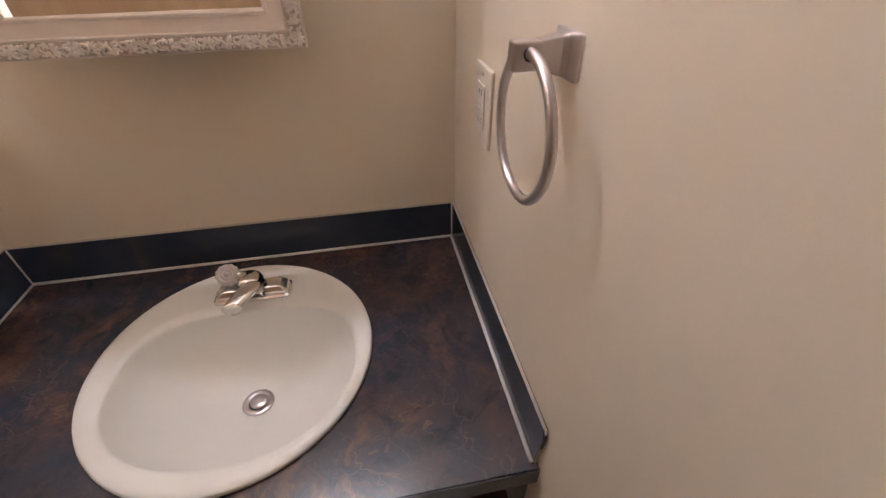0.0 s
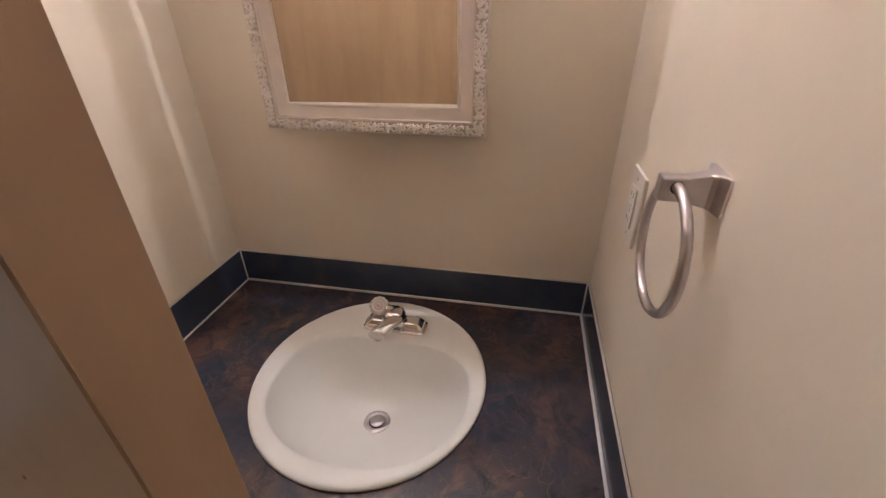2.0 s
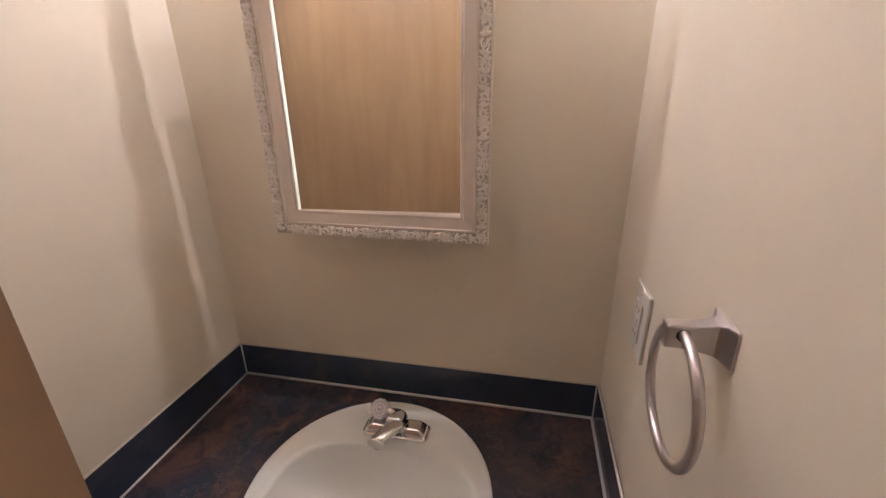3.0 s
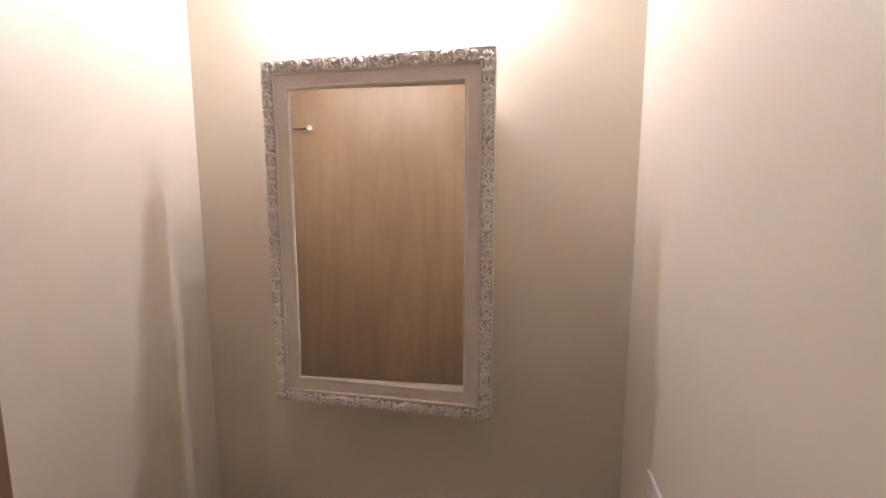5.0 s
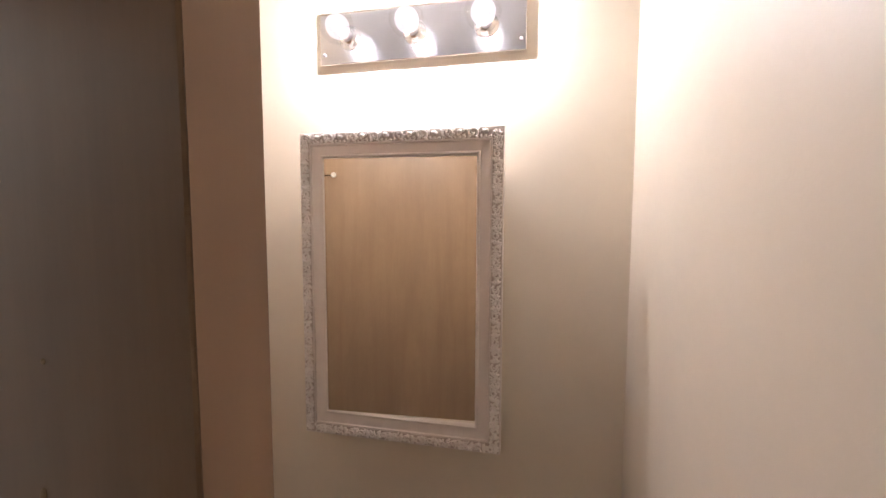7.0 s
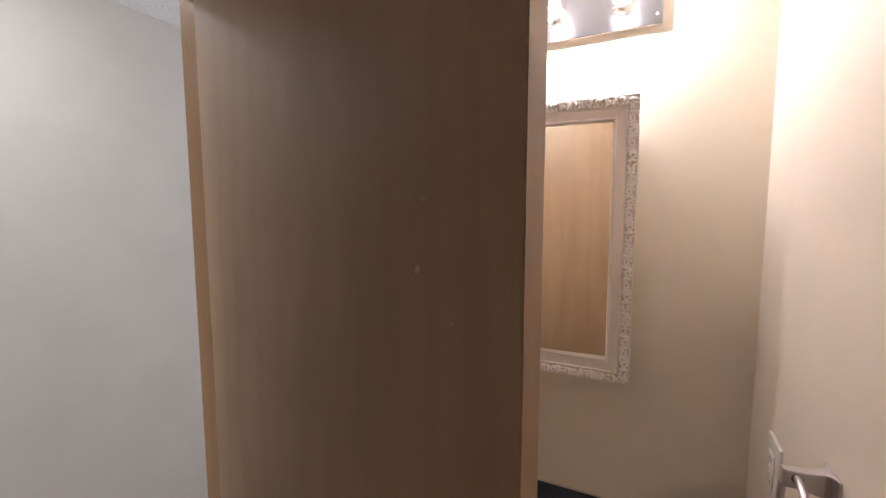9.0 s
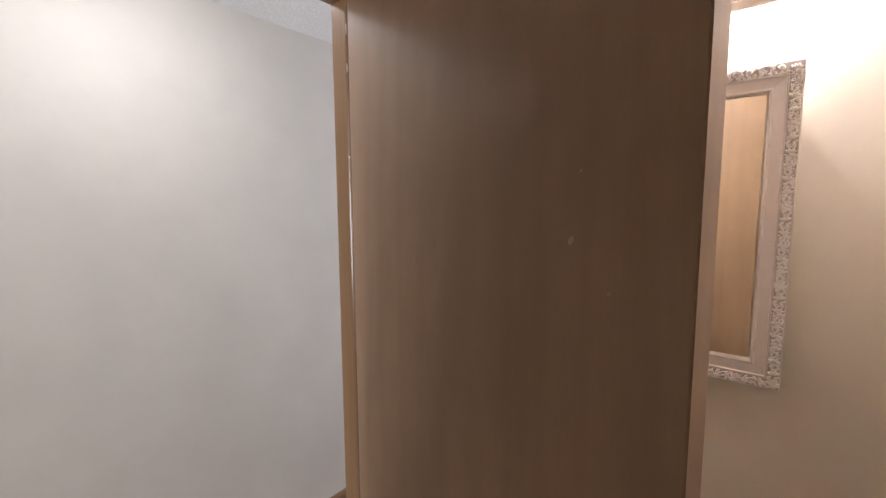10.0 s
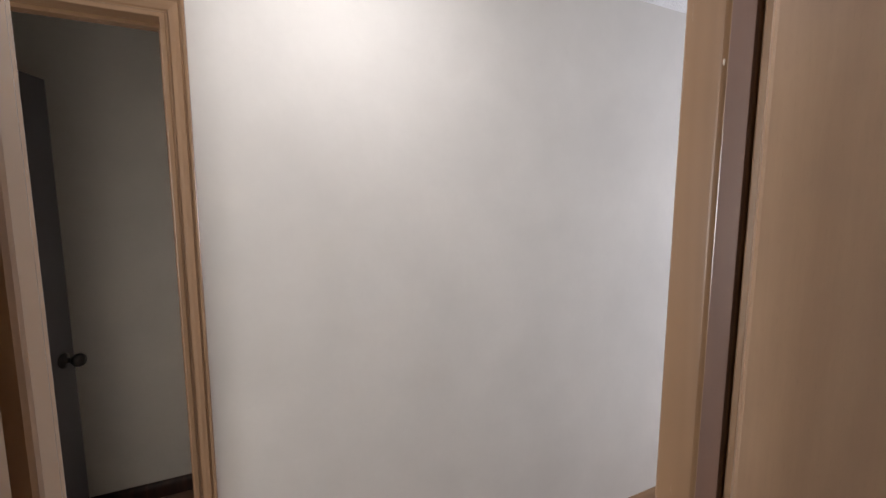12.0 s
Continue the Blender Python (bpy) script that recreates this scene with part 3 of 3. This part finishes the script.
COVE = "narrow aluminium cove strip where counter meets splash"
strip("cove_strip", (-W + 0.012, -0.0105, ZC + 0.0028), (-0.003, -0.0105, ZC + 0.0030), 0.0034, STRIP, COVE, "trim strip", "cove strips")
strip("cove_strip", (-W + 0.012, -0.600, ZC + 0.0025), (-W + 0.012, -0.0105, ZC + 0.0025), 0.0024, STRIP, COVE, "trim strip", "cove strips")
strip("cove_strip", (-0.0105, -0.600, ZC + 0.0028), (-0.0105, -0.0105, ZC + 0.0030), 0.0034, STRIP, COVE, "trim strip", "cove strips")


def bead(name, a, b, r, material, holder, label=""):
    a, b = Vector(a), Vector(b)
    turn = (b - a).to_track_quat("Z", "Y").to_matrix().to_4x4()
    return part(name, lathe([(r, 0.0), (r, (b - a).length)], 10, Matrix.Translation(a) @ turn), material, holder, label, True)


bead("corner_strip", (-W + 0.0095, -0.009, ZC + 0.005), (-W + 0.0095, -0.009, ZT), 0.0018, STRIP, splash_left, "thin aluminium corner strip")
bead("corner_strip", (-0.0085, -0.009, ZC + 0.005), (-0.0085, -0.009, ZT), 0.0018, STRIP, splash_right, "thin aluminium corner strip")
BEAD = "thin aged caulk bead"
bead("caulk_bead", (-W + 0.002, -0.0045, ZT + 0.0005), (-0.002, -0.0045, ZT + 0.0005), 0.0026, CAULK, splash_back, BEAD)
bead("caulk_bead", (-W + 0.0045, -0.600, ZT + 0.0005), (-W + 0.0045, -0.004, ZT + 0.0005), 0.0026, CAULK, splash_left, BEAD)
bead("caulk_bead", (-0.0045, -0.605, ZT + 0.0005), (-0.0045, -0.004, ZT + 0.0005), 0.0026, CAULK, splash_right, BEAD)
bead("caulk_bead", (-0.004, -0.6065, ZT), (-0.004, -0.6005, ZC), 0.0022, CAULK, splash_right, BEAD)

# ---- basin ----
DRX, DRY, DZ = -0.473, -0.325, ZC - 0.130


def sgn_pow(v, p):
    return math.copysign(abs(v) ** p, v)


def bowl_edge(a):
    c, s = math.cos(a), math.sin(a)
    if s >= 0:
        return -0.471 + 0.213 * sgn_pow(c, 0.66), -0.356 + 0.158 * sgn_pow(s, 0.66)
    return -0.471 + 0.213 * sgn_pow(c, 0.94), -0.356 + 0.170 * sgn_pow(s, 0.98)


N = 96
angs = [2 * math.pi * i / N for i in range(N)]
rings = []
for k, h in ((0.95, -0.02), (1.0, 0.0012), (1.0045, 0.0040), (1.002, 0.0085), (0.990, 0.0118), (0.955, 0.0132)):
    rings.append([(SX + SRX * k * math.cos(a), SY + SRY * k * math.sin(a), ZC + h) for a in angs])
rim = [(SX + SRX * 0.955 * math.cos(a), SY + SRY * 0.955 * math.sin(a)) for a in angs]
for f, h in ((0.35, 0.0130), (0.75, 0.0125)):
    rings.append([((1 - f) * r[0] + f * bowl_edge(a)[0], (1 - f) * r[1] + f * bowl_edge(a)[1], ZC + h) for r, a in zip(rim, angs)])
for k, h in ((0.99, 0.0115), (0.975, 0.0070), (0.968, -0.002), (0.945, -0.020), (0.90, -0.046), (0.82, -0.073), (0.70, -0.094), (0.52, -0.111), (0.32, -0.123), (0.155, -0.1285)):
    m_ = min(1.0, max(0.0, (0.9 - k) / 0.75))
    ring = []
    for a in angs:
        ex, ey = bowl_edge(a)
        rx_, ry_ = -0.470 + (ex + 0.470) * k, -0.345 + (ey + 0.345) * k
        cx_, cy_ = DRX + 0.205 * k * math.cos(a), DRY + 0.175 * k * math.sin(a)
        ring.append((rx_ * (1 - m_) + cx_ * m_, ry_ * (1 - m_) + cy_ * m_, ZC + h))
    rings.append(ring)
rings.append([(DRX + 0.020 * math.cos(a), DRY + 0.020 * math.sin(a), DZ) for a in angs])
bm = rings_mesh(bmesh.new(), rings, False, True)
basin = tagged(link("wash_basin", bm, PORCELAIN, None, "", True), "cream porcelain drop-in round wash basin in the counter", "sink")
drain = part("drain", lathe([(0.018, 0.003), (0.019, 0.0045), (0.026, 0.0050), (0.0300, 0.0035), (0.0315, 0.0005)], 36, pose(DRX, DRY, DZ), False, False), NICKEL, basin, "dull metal drain flange", True)
part("drain_throat", lathe([(0.0185, 0.0035), (0.0180, 0.0012), (0.0, 0.001)], 32, pose(DRX, DRY, DZ), False, False), SLOT, drain, "dark drain opening")
part("stopper", lathe([(0.0140, 0.0015), (0.0168, 0.0040), (0.0168, 0.0058), (0.0150, 0.0070), (0.0060, 0.0075), (0.0, 0.0075)], 32, pose(DRX + 0.001, DRY + 0.001, DZ), True, False), NICKEL, drain, "metal pop-up stopper", True)

# ---- faucet ----
FX, FY, FZ = -0.470, -0.150, ZC + 0.0132
faucet = thing("faucet", "chrome single handle faucet with clear round knob", "faucet", "", "", (FX, FY, FZ))


def fau(name, bm, material, label="", smooth=False):
    return at_home(part(name, bm, material, faucet, label, smooth), faucet)


def rounded_rect(w, d, r, seg=5):
    pts = []
    for cx_, cy_, a0 in ((w - r, d - r, 0), (-w + r, d - r, 90), (-w + r, -d + r, 180), (w - r, -d + r, 270)):
        for i in range(seg + 1):
            a = radians(a0 + 90 * i / seg)
            pts.append((cx_ + r * math.cos(a), cy_ + r * math.sin(a)))
    return pts


def stack(levels, matrix):
    """levels: (half width, half depth, corner radius, x shift, y shift, height)"""
    bm = rings_mesh(bmesh.new(), [[(x + sx, y + sy, z) for x, y in rounded_rect(w, d, r)] for w, d, r, sx, sy, z in levels], True, True)
    bm.transform(matrix)
    return bm


FM = pose(FX, FY, FZ)
fau("base_plate", stack([(0.078, 0.027, 0.012, 0, 0, 0), (0.078, 0.027, 0.012, 0, 0, 0.004), (0.074, 0.024, 0.011, 0, 0, 0.0065)], FM), CHROME)
for s in (-1, 1):
    fau("wing", stack([(0.025, 0.0215, 0.006, s * 0.048, 0, 0.0066), (0.0235, 0.0205, 0.006, s * 0.047, 0, 0.014), (0.018, 0.0165, 0.005, s * 0.042, 0.001, 0.023), (0.014, 0.0135, 0.004, s * 0.040, 0.001, 0.0245)], FM), CHROME, "faceted chrome wing")
fau("body", stack([(0.027, 0.023, 0.010, 0, 0, 0.0066), (0.025, 0.022, 0.010, 0, 0.001, 0.030), (0.021, 0.020, 0.010, -0.002, 0.003, 0.042), (0.015, 0.015, 0.009, -0.004, 0.006, 0.047)], FM), CHROME, "", True)
sp = bmesh.new()
srings = []
for k, (dx, dy, dz, hw, hh) in enumerate(((0.008, 0.0, 0.030, 0.024, 0.014), (0.002, -0.025, 0.033, 0.022, 0.012), (-0.012, -0.050, 0.033, 0.0200, 0.0105), (-0.022, -0.068, 0.030, 0.0190, 0.0100), (-0.025, -0.074, 0.027, 0.0185, 0.0105))):
    srings.append([(FX + dx + hw * math.cos(t_) * (0.93 + 0.07 * abs(math.cos(t_))), FY + dy, FZ + dz + hh * math.sin(t_)) for t_ in [2 * math.pi * i / 20 for i in range(20)]])
rings_mesh(sp, srings, True, True)
spout = fau("spout", sp, CHROME, "tapered chrome spout", True)
# extra cap over the tip that carries its white highlight as colour
part("spout_tip", ball(bmesh.new(), (FX - 0.0245, FY - 0.073, FZ + 0.0285), (0.0205, 0.0090, 0.0100), (28, 0, -8), 20, 12), TIP_HIGHLIGHT, spout, "spout tip coloured as a pale highlight", True)
part("aerator", lathe([(0.0085, -0.010), (0.0095, -0.008), (0.0095, 0.006)], 20, pose(FX - 0.023, FY - 0.066, FZ + 0.020)), NICKEL, spout)
stem_a, stem_b = Vector((FX - 0.006, FY + 0.006, FZ + 0.044)), Vector((FX - 0.036, FY + 0.010, FZ + 0.052))
KQ = Vector((0.16, -0.64, 0.72)).to_track_quat("Z", "Y").to_matrix().to_4x4()
fau("stem", lathe([(0.0095, 0.0), (0.0085, (stem_b - stem_a).length)], 16, Matrix.Translation(stem_a) @ (stem_b - stem_a).to_track_quat("Z", "Y").to_matrix().to_4x4()), CHROME, "", True)
bm = bmesh.new()
krings = []
for r, h in ((0.012, -0.018), (0.0205, -0.014), (0.0235, -0.004), (0.0235, 0.004), (0.0205, 0.010), (0.0135, 0.0125)):
    krings.append([(r * (1 + 0.035 * math.cos(12 * t_)) * math.cos(t_), r * (1 + 0.035 * math.cos(12 * t_)) * math.sin(t_), h) for t_ in [2 * math.pi * i / 72 for i in range(72)]])
rings_mesh(bm, krings, True, True)
KP = Matrix.Translation((FX - 0.041, FY + 0.008, FZ + 0.050)) @ KQ
bm.transform(KP)
knob = fau("knob", bm, ACRYLIC, "fluted clear acrylic knob", True)
part("knob_cap", lathe([(0.0185, 0.0118), (0.0180, 0.0140), (0.0155, 0.0146), (0.0145, 0.0130), (0.0115, 0.0130), (0.0110, 0.0150), (0.0085, 0.0154), (0.0078, 0.0136), (0.0045, 0.0136), (0.0040, 0.0156), (0.0, 0.0160)], 32, KP, False, False), NICKEL, knob, "ringed metal knob cap", True)

# ---- towel ring ----
towel = thing("towel_ring", "satin nickel towel ring fixed to the tan wall", "towel ring", "", "", (0, -0.487, 1.28))


def tow(name, bm, material=NICKEL, label="", smooth=True):
    return at_home(part(name, bm, material, towel, label, smooth), towel)


bm = bmesh.new()
prof = ((0.000, 0.0275, 0.0205), (0.003, 0.0275, 0.0205), (0.0048, 0.0215, 0.0200), (0.0075, 0.0135, 0.0186), (0.0115, 0.0100, 0.0172), (0.021, 0.0090, 0.0152), (0.030, 0.0085, 0.0135))
TY, TZ = -0.4860, 1.2860
rings_mesh(bm, [[(-d, TY + a * math.copysign(abs(math.cos(t_)) ** 0.16, math.cos(t_)), TZ + b * math.copysign(abs(math.sin(t_)) ** 0.18, math.sin(t_))) for t_ in [2 * math.pi * i / 40 for i in range(40)]] for d, a, b in prof], True, True)
tow("wall_plate", bm, NICKEL, "flared satin nickel wall plate", False)
bm = box(-0.0565, -0.024, TY - 0.0085, TY + 0.0085, TZ - 0.0125, TZ + 0.0130, 0.0024, 3)
tow("arm", bm, NICKEL, "", False)
RM = Matrix.Translation((-0.0405, TY - 0.0085, 1.2200)) @ Euler((0, radians(90), 0)).to_matrix().to_4x4() @ pose(0, 0, 0, 0, 0, 0)
tow("ring", torus(bmesh.new(), 0.0700, 0.0053, RM, 72, 14), NICKEL, "round satin nickel ring")
# hole for the ring, its dark inside drawn as a flat disc
tow("arm_hole", lathe([(0.0066, -0.0002), (0.0066, 0.0010), (0.0056, 0.0012)], 20, pose(-0.0405, TY - 0.0084, TZ + 0.0028, 90)), SLOT, "dark disc drawn for the arm hole")

# ---- outlet on the right wall ----
outlet = thing("wall_outlet", "ivory safety outlet with cover plate on tan wall", "outlet", "", "", (0, -0.226, 1.154))


def out(name, bm, material=PLASTIC, label="", smooth=False):
    return at_home(part(name, bm, material, outlet, label, smooth), outlet)


OY, OZ = -0.226, 1.154
plate = out("cover_plate", box(-0.0065, -0.0003, OY - 0.041, OY + 0.041, OZ - 0.061, OZ + 0.061, 0.0022, 2))
out("receptacle", box(-0.0095, -0.0067, OY - 0.0185, OY + 0.0185, OZ - 0.0345, OZ + 0.0345, 0.0012, 2))
for s in (-1, 1):
    for dy, hh in ((-0.0065, 0.0045), (0.0065, 0.0036)):
        out("slot", box(-0.00985, -0.0096, OY + dy - 0.0011, OY + dy + 0.0011, OZ + s * 0.022 - hh, OZ + s * 0.022 + hh), SLOT)
    out("test_button", box(-0.0112, -0.0096, OY - 0.0095, OY + 0.0095, OZ + s * 0.0045 - 0.0033, OZ + s * 0.0045 + 0.0033, 0.0008), PLASTIC)
    out("screw", lathe([(0.0032, 0.0), (0.0030, 0.0008), (0.0, 0.0011)], 14, pose(-0.0066, OY, OZ + s * 0.0485, 0, -90), True, False), CAULK)

# ---- medicine cabinet with carved mirror frame ----
MX0, MX1, MZ0, MZ1, MY = -0.7275, -0.2695, 1.229, 1.923, -0.121
cab = thing("medicine_cabinet", "mirrored medicine cabinet with carved champagne silver frame", "mirror cabinet", "", "", (-0.498, -0.06, 1.233))


def cabp(name, bm, material, label="", smooth=False, holder=None):
    o = part(name, bm, material, holder or cab, label, smooth)
    return at_home(o, cab) if not holder else o


body = cabp("body", box(MX0 + 0.014, MX1 - 0.014, -0.086, -0.0006, MZ0 + 0.075, 1.840, 0.001), SILVER_FLAT, "plain champagne cabinet box")
for z in (1.40, 1.74):
    cabp("cabinet_hinge", box(MX1 - 0.045, MX1 - 0.016, -0.0972, -0.0862, z - 0.022, z + 0.022, 0.001), NICKEL, "small metal cabinet hinge")


def frame_side(prof, a, b, inward):
    """One mitred side of a frame: prof holds (inset, y), a and b are outer corners (x, z)."""
    (ax, az), (bx, bz) = a, b
    dx, dz = (1 if bx > ax else -1 if bx < ax else 0), (1 if bz > az else -1 if bz < az else 0)
    ix, iz = inward
    return rings_mesh(bmesh.new(), [[(ax + (ix + dx) * u, y, az + (iz + dz) * u) for u, y in prof], [(bx + (ix - dx) * u, y, bz + (iz - dz) * u) for u, y in prof]], True, True)


FRAME = [(0.0, -0.097), (0.0, -0.1135), (0.0015, -0.1155), (0.003, -0.1140), (0.0235, -0.1140), (0.0255, -0.1165), (0.0275, -0.1165), (0.029, -0.1125), (0.0485, -0.1100),
         (0.0505, -0.1125), (0.0535, -0.1125), (0.0560, -0.1075), (0.0560, -0.097)]
corners = [(MX0, MZ0), (MX1, MZ0), (MX1, MZ1), (MX0, MZ1)]
inw = [(0, 1), (-1, 0), (0, -1), (1, 0)]
rails = []
for i in range(4):
    rails.append(cabp("frame_rail", frame_side(FRAME, corners[i], corners[(i + 1) % 4], inw[i]), SILVER_FLAT, "matt champagne frame rail"))
bm = box(MX0 + 0.0556, MX1 - 0.0556, -0.1030, -0.0970, MZ0 + 0.0555, MZ1 - 0.0555)
bm.transform(Matrix.Translation(((MX0 + MX1) / 2, -0.1045, 0)) @ pose(0, 0, 0, 0, 0, 1.70) @ Matrix.Translation((-(MX0 + MX1) / 2, 0.1045, 0)))   # sits slightly askew in its rebate
cabp("mirror_glass", bm, MIRROR, "clear mirror glass")
# flat ground behind the carving, its darker colour standing for shade in the recesses
GROUND = [(0.0032, -0.1138), (0.0032, -0.1150), (0.0233, -0.1150), (0.0233, -0.1138)]
for i in range(4):
    cabp("carved_ground", frame_side(GROUND, corners[i], corners[(i + 1) % 4], inw[i]), CARVED_GROUND, "ground of the carving, darkened as recess shade")


def scroll_mesh(bold, seed):
    """One repeat of the carving, centred, u along and v across the rail."""
    bm = bmesh.new()
    r_ = random.Random(seed)
    if bold:
        torus(bm, 0.0088, 0.0019, pose(-0.0130, 0.0002, 0.0030, 14, 0, 0), 20, 8, 1.2, 1.0, (-60, 240))
        ball(bm, (-0.0135, -0.0010, 0.0004), (0.0040, 0.0024, 0.0016), (0, 0, 10), 8, 6)
        ball(bm, (0.0130, 0.0030, 0.0022), (0.0060, 0.0050, 0.0044), (0, 0, 0), 12, 8)
        for s_ in (-1, 1):
            torus(bm, 0.0062, 0.0018, pose(0.0130 + s_ * 0.0052, -0.0050, 0.0012), 10, 6, 1.0, 0.9, (180, 360))
            ball(bm, (-0.0135 + s_ * 0.0120, 0.0060, 0.0012), (0.0042, 0.0021, 0.0030), (0, 0, s_ * 40), 8, 5)
            ball(bm, (-0.0135 + s_ * 0.0075, -0.0078, 0.0012), (0.0052, 0.0021, 0.0028), (0, 0, s_ * -24), 8, 5)
        leaves = 18
    else:
        for u_, flip in ((-0.0155, 1), (0.0115, -1)):
            torus(bm, 0.0056, 0.0019, pose(u_, flip * 0.0018, 0.0020, 10, 0, r_.uniform(-20, 20)), 14, 6, 1.15, 0.95, (20, 290) if flip > 0 else (200, 470))
            for a in (-50, -12, 28, 66):
                ball(bm, (u_ + 0.0105 + 0.0050 * math.cos(radians(a)), flip * (-0.001 + 0.0066 * math.sin(radians(a))), 0.0016), (0.0056, 0.0026, 0.0034), (0, 0, a * flip + r_.uniform(-8, 8)), 8, 5)
        leaves = 46
    for _ in range(leaves):
        ball(bm, (r_.uniform(-0.026, 0.026), r_.uniform(-0.0085, 0.0085), 0.0008), (r_.uniform(0.0024, 0.0044), r_.uniform(0.0014, 0.0024), r_.uniform(0.0016, 0.0028)), (0, 0, r_.uniform(-80, 80)), 7, 5)
    for f in bm.faces:
        f.smooth = True
    me = bpy.data.meshes.new("scroll_ornament")
    bm.to_mesh(me)
    bm.free()
    me.materials.append(SILVER)
    return me


scrolls = [scroll_mesh(True, 1), scroll_mesh(True, 2), scroll_mesh(False, 3), scroll_mesh(False, 4), scroll_mesh(False, 5)]
rnd = random.Random(7)
for i in range(4):
    (ax, az), (bx, bz) = corners[i], corners[(i + 1) % 4]
    length = abs(bx - ax) + abs(bz - az)
    count = 8 if i % 2 == 0 else 12
    for j in range(count):
        f = (0.024 + (length - 0.030) * (j + 0.5) / count) / length if i % 2 == 0 else (0.012 + (length - 0.024) * (j + 0.5) / count) / length
        px_, pz_ = ax + (bx - ax) * f + inw[i][0] * 0.0132, az + (bz - az) * f + inw[i][1] * 0.0132
        o = new("scroll_ornament", scrolls[j % 2 if i == 2 else 2 + (j + i) % 3])
        out_u = Vector((bx - ax, 0, bz - az)).normalized()
        out_w = Vector((0, -1, 0))
        out_v = out_w.cross(out_u)
        fl = -1 if i == 2 else 1
        rot = Matrix((out_u * fl, out_v * fl, out_w)).transposed().to_4x4()
        s_ = (length - 0.03) / count / 0.0545
        o.parent = cab
        o.matrix_parent_inverse = cab.matrix_basis.inverted()
        o.matrix_basis = Matrix.Translation((px_, -0.1148, pz_)) @ rot @ Matrix.Diagonal((s_, rnd.uniform(0.94, 1.06), rnd.uniform(1.3, 1.6), 1))

# ---- light bar ----
LX0, LX1, LZ0, LZ1, LY = -0.722, -0.231, 2.102, 2.218, -0.021
bar = thing("vanity_light", "chrome light bar with three lit clear globe bulbs", "light fixture", "", "", (-0.476, 0, 2.16))


def lit(name, bm, material, label="", smooth=False):
    return at_home(part(name, bm, material, bar, label, smooth), bar)


back = lit("back_plate", box(LX0, LX1, LY, -0.0004, LZ0, LZ1, 0.0022, 2), PLATE_CHROME, "polished chrome back plate")
for x in (LX0 + 0.012, LX1 - 0.012):
    lit("screw", lathe([(0.0045, 0.0), (0.0042, 0.002), (0.0, 0.003)], 14, pose(x, LY, LZ0 + 0.024, 90), True, False), NICKEL, "", True)
BZ, BY = 2.160, LY - 0.071
for x in (-0.645, -0.484, -0.319):
    sock = lit("socket", lathe([(0.0275, 0.0), (0.0270, 0.003), (0.0210, 0.005), (0.0195, 0.012), (0.0180, 0.015)], 28, pose(x, LY, BZ, 90), True, True), CHROME, "chrome bulb socket", True)
    bulb = lit("bulb", lathe([(0.0140, 0.0155), (0.0165, 0.025), (0.0240, 0.037), (0.0335, 0.050), (0.0380, 0.064), (0.0370, 0.078), (0.0300, 0.092), (0.0180, 0.101), (0.0, 0.1045)], 32, pose(x, LY, BZ, 90), False, False), GLASS, "clear glass globe bulb", True)
    part("filament", ball(bmesh.new(), (x, BY, BZ), (0.0034, 0.0034, 0.0034), (0, 0, 0), 16, 10), BULB_GLOW, bulb, "glowing filament", True)
    # added glow sphere that draws the bloom round the filament
    part("bloom_sphere", ball(bmesh.new(), (x, LY - 0.064, BZ), (0.026, 0.030, 0.026), (0, 0, 0), 20, 12), BULB_HALO, bulb, "bloom sphere added inside the clear bulb", True)
    part("bulb_neck", lathe([(0.0130, 0.0152), (0.0130, 0.028), (0.006, 0.040), (0.004, 0.055)], 20, pose(x, LY, BZ, 90)), NICKEL, bulb, "metal bulb neck", True)

# ---- hallway ceiling lamp ----
hl = thing("ceiling_light", "round white flush lamp lit on hallway ceiling", "ceiling light", "", "", (-1.60, -0.86, CEIL))
for nm, prof_, m_ in (("canopy", [(0.0, -0.0005), (0.135, -0.0005), (0.135, -0.018), (0.128, -0.020)], PLASTIC), ("diffuser", [(0.125, -0.020), (0.120, -0.040), (0.100, -0.060), (0.060, -0.074), (0.0, -0.080)], HALL_GLOW)):
    at_home(part(nm, lathe(prof_, 36, pose(-1.60, -0.86, CEIL), False, False), m_, hl, "", True), hl)
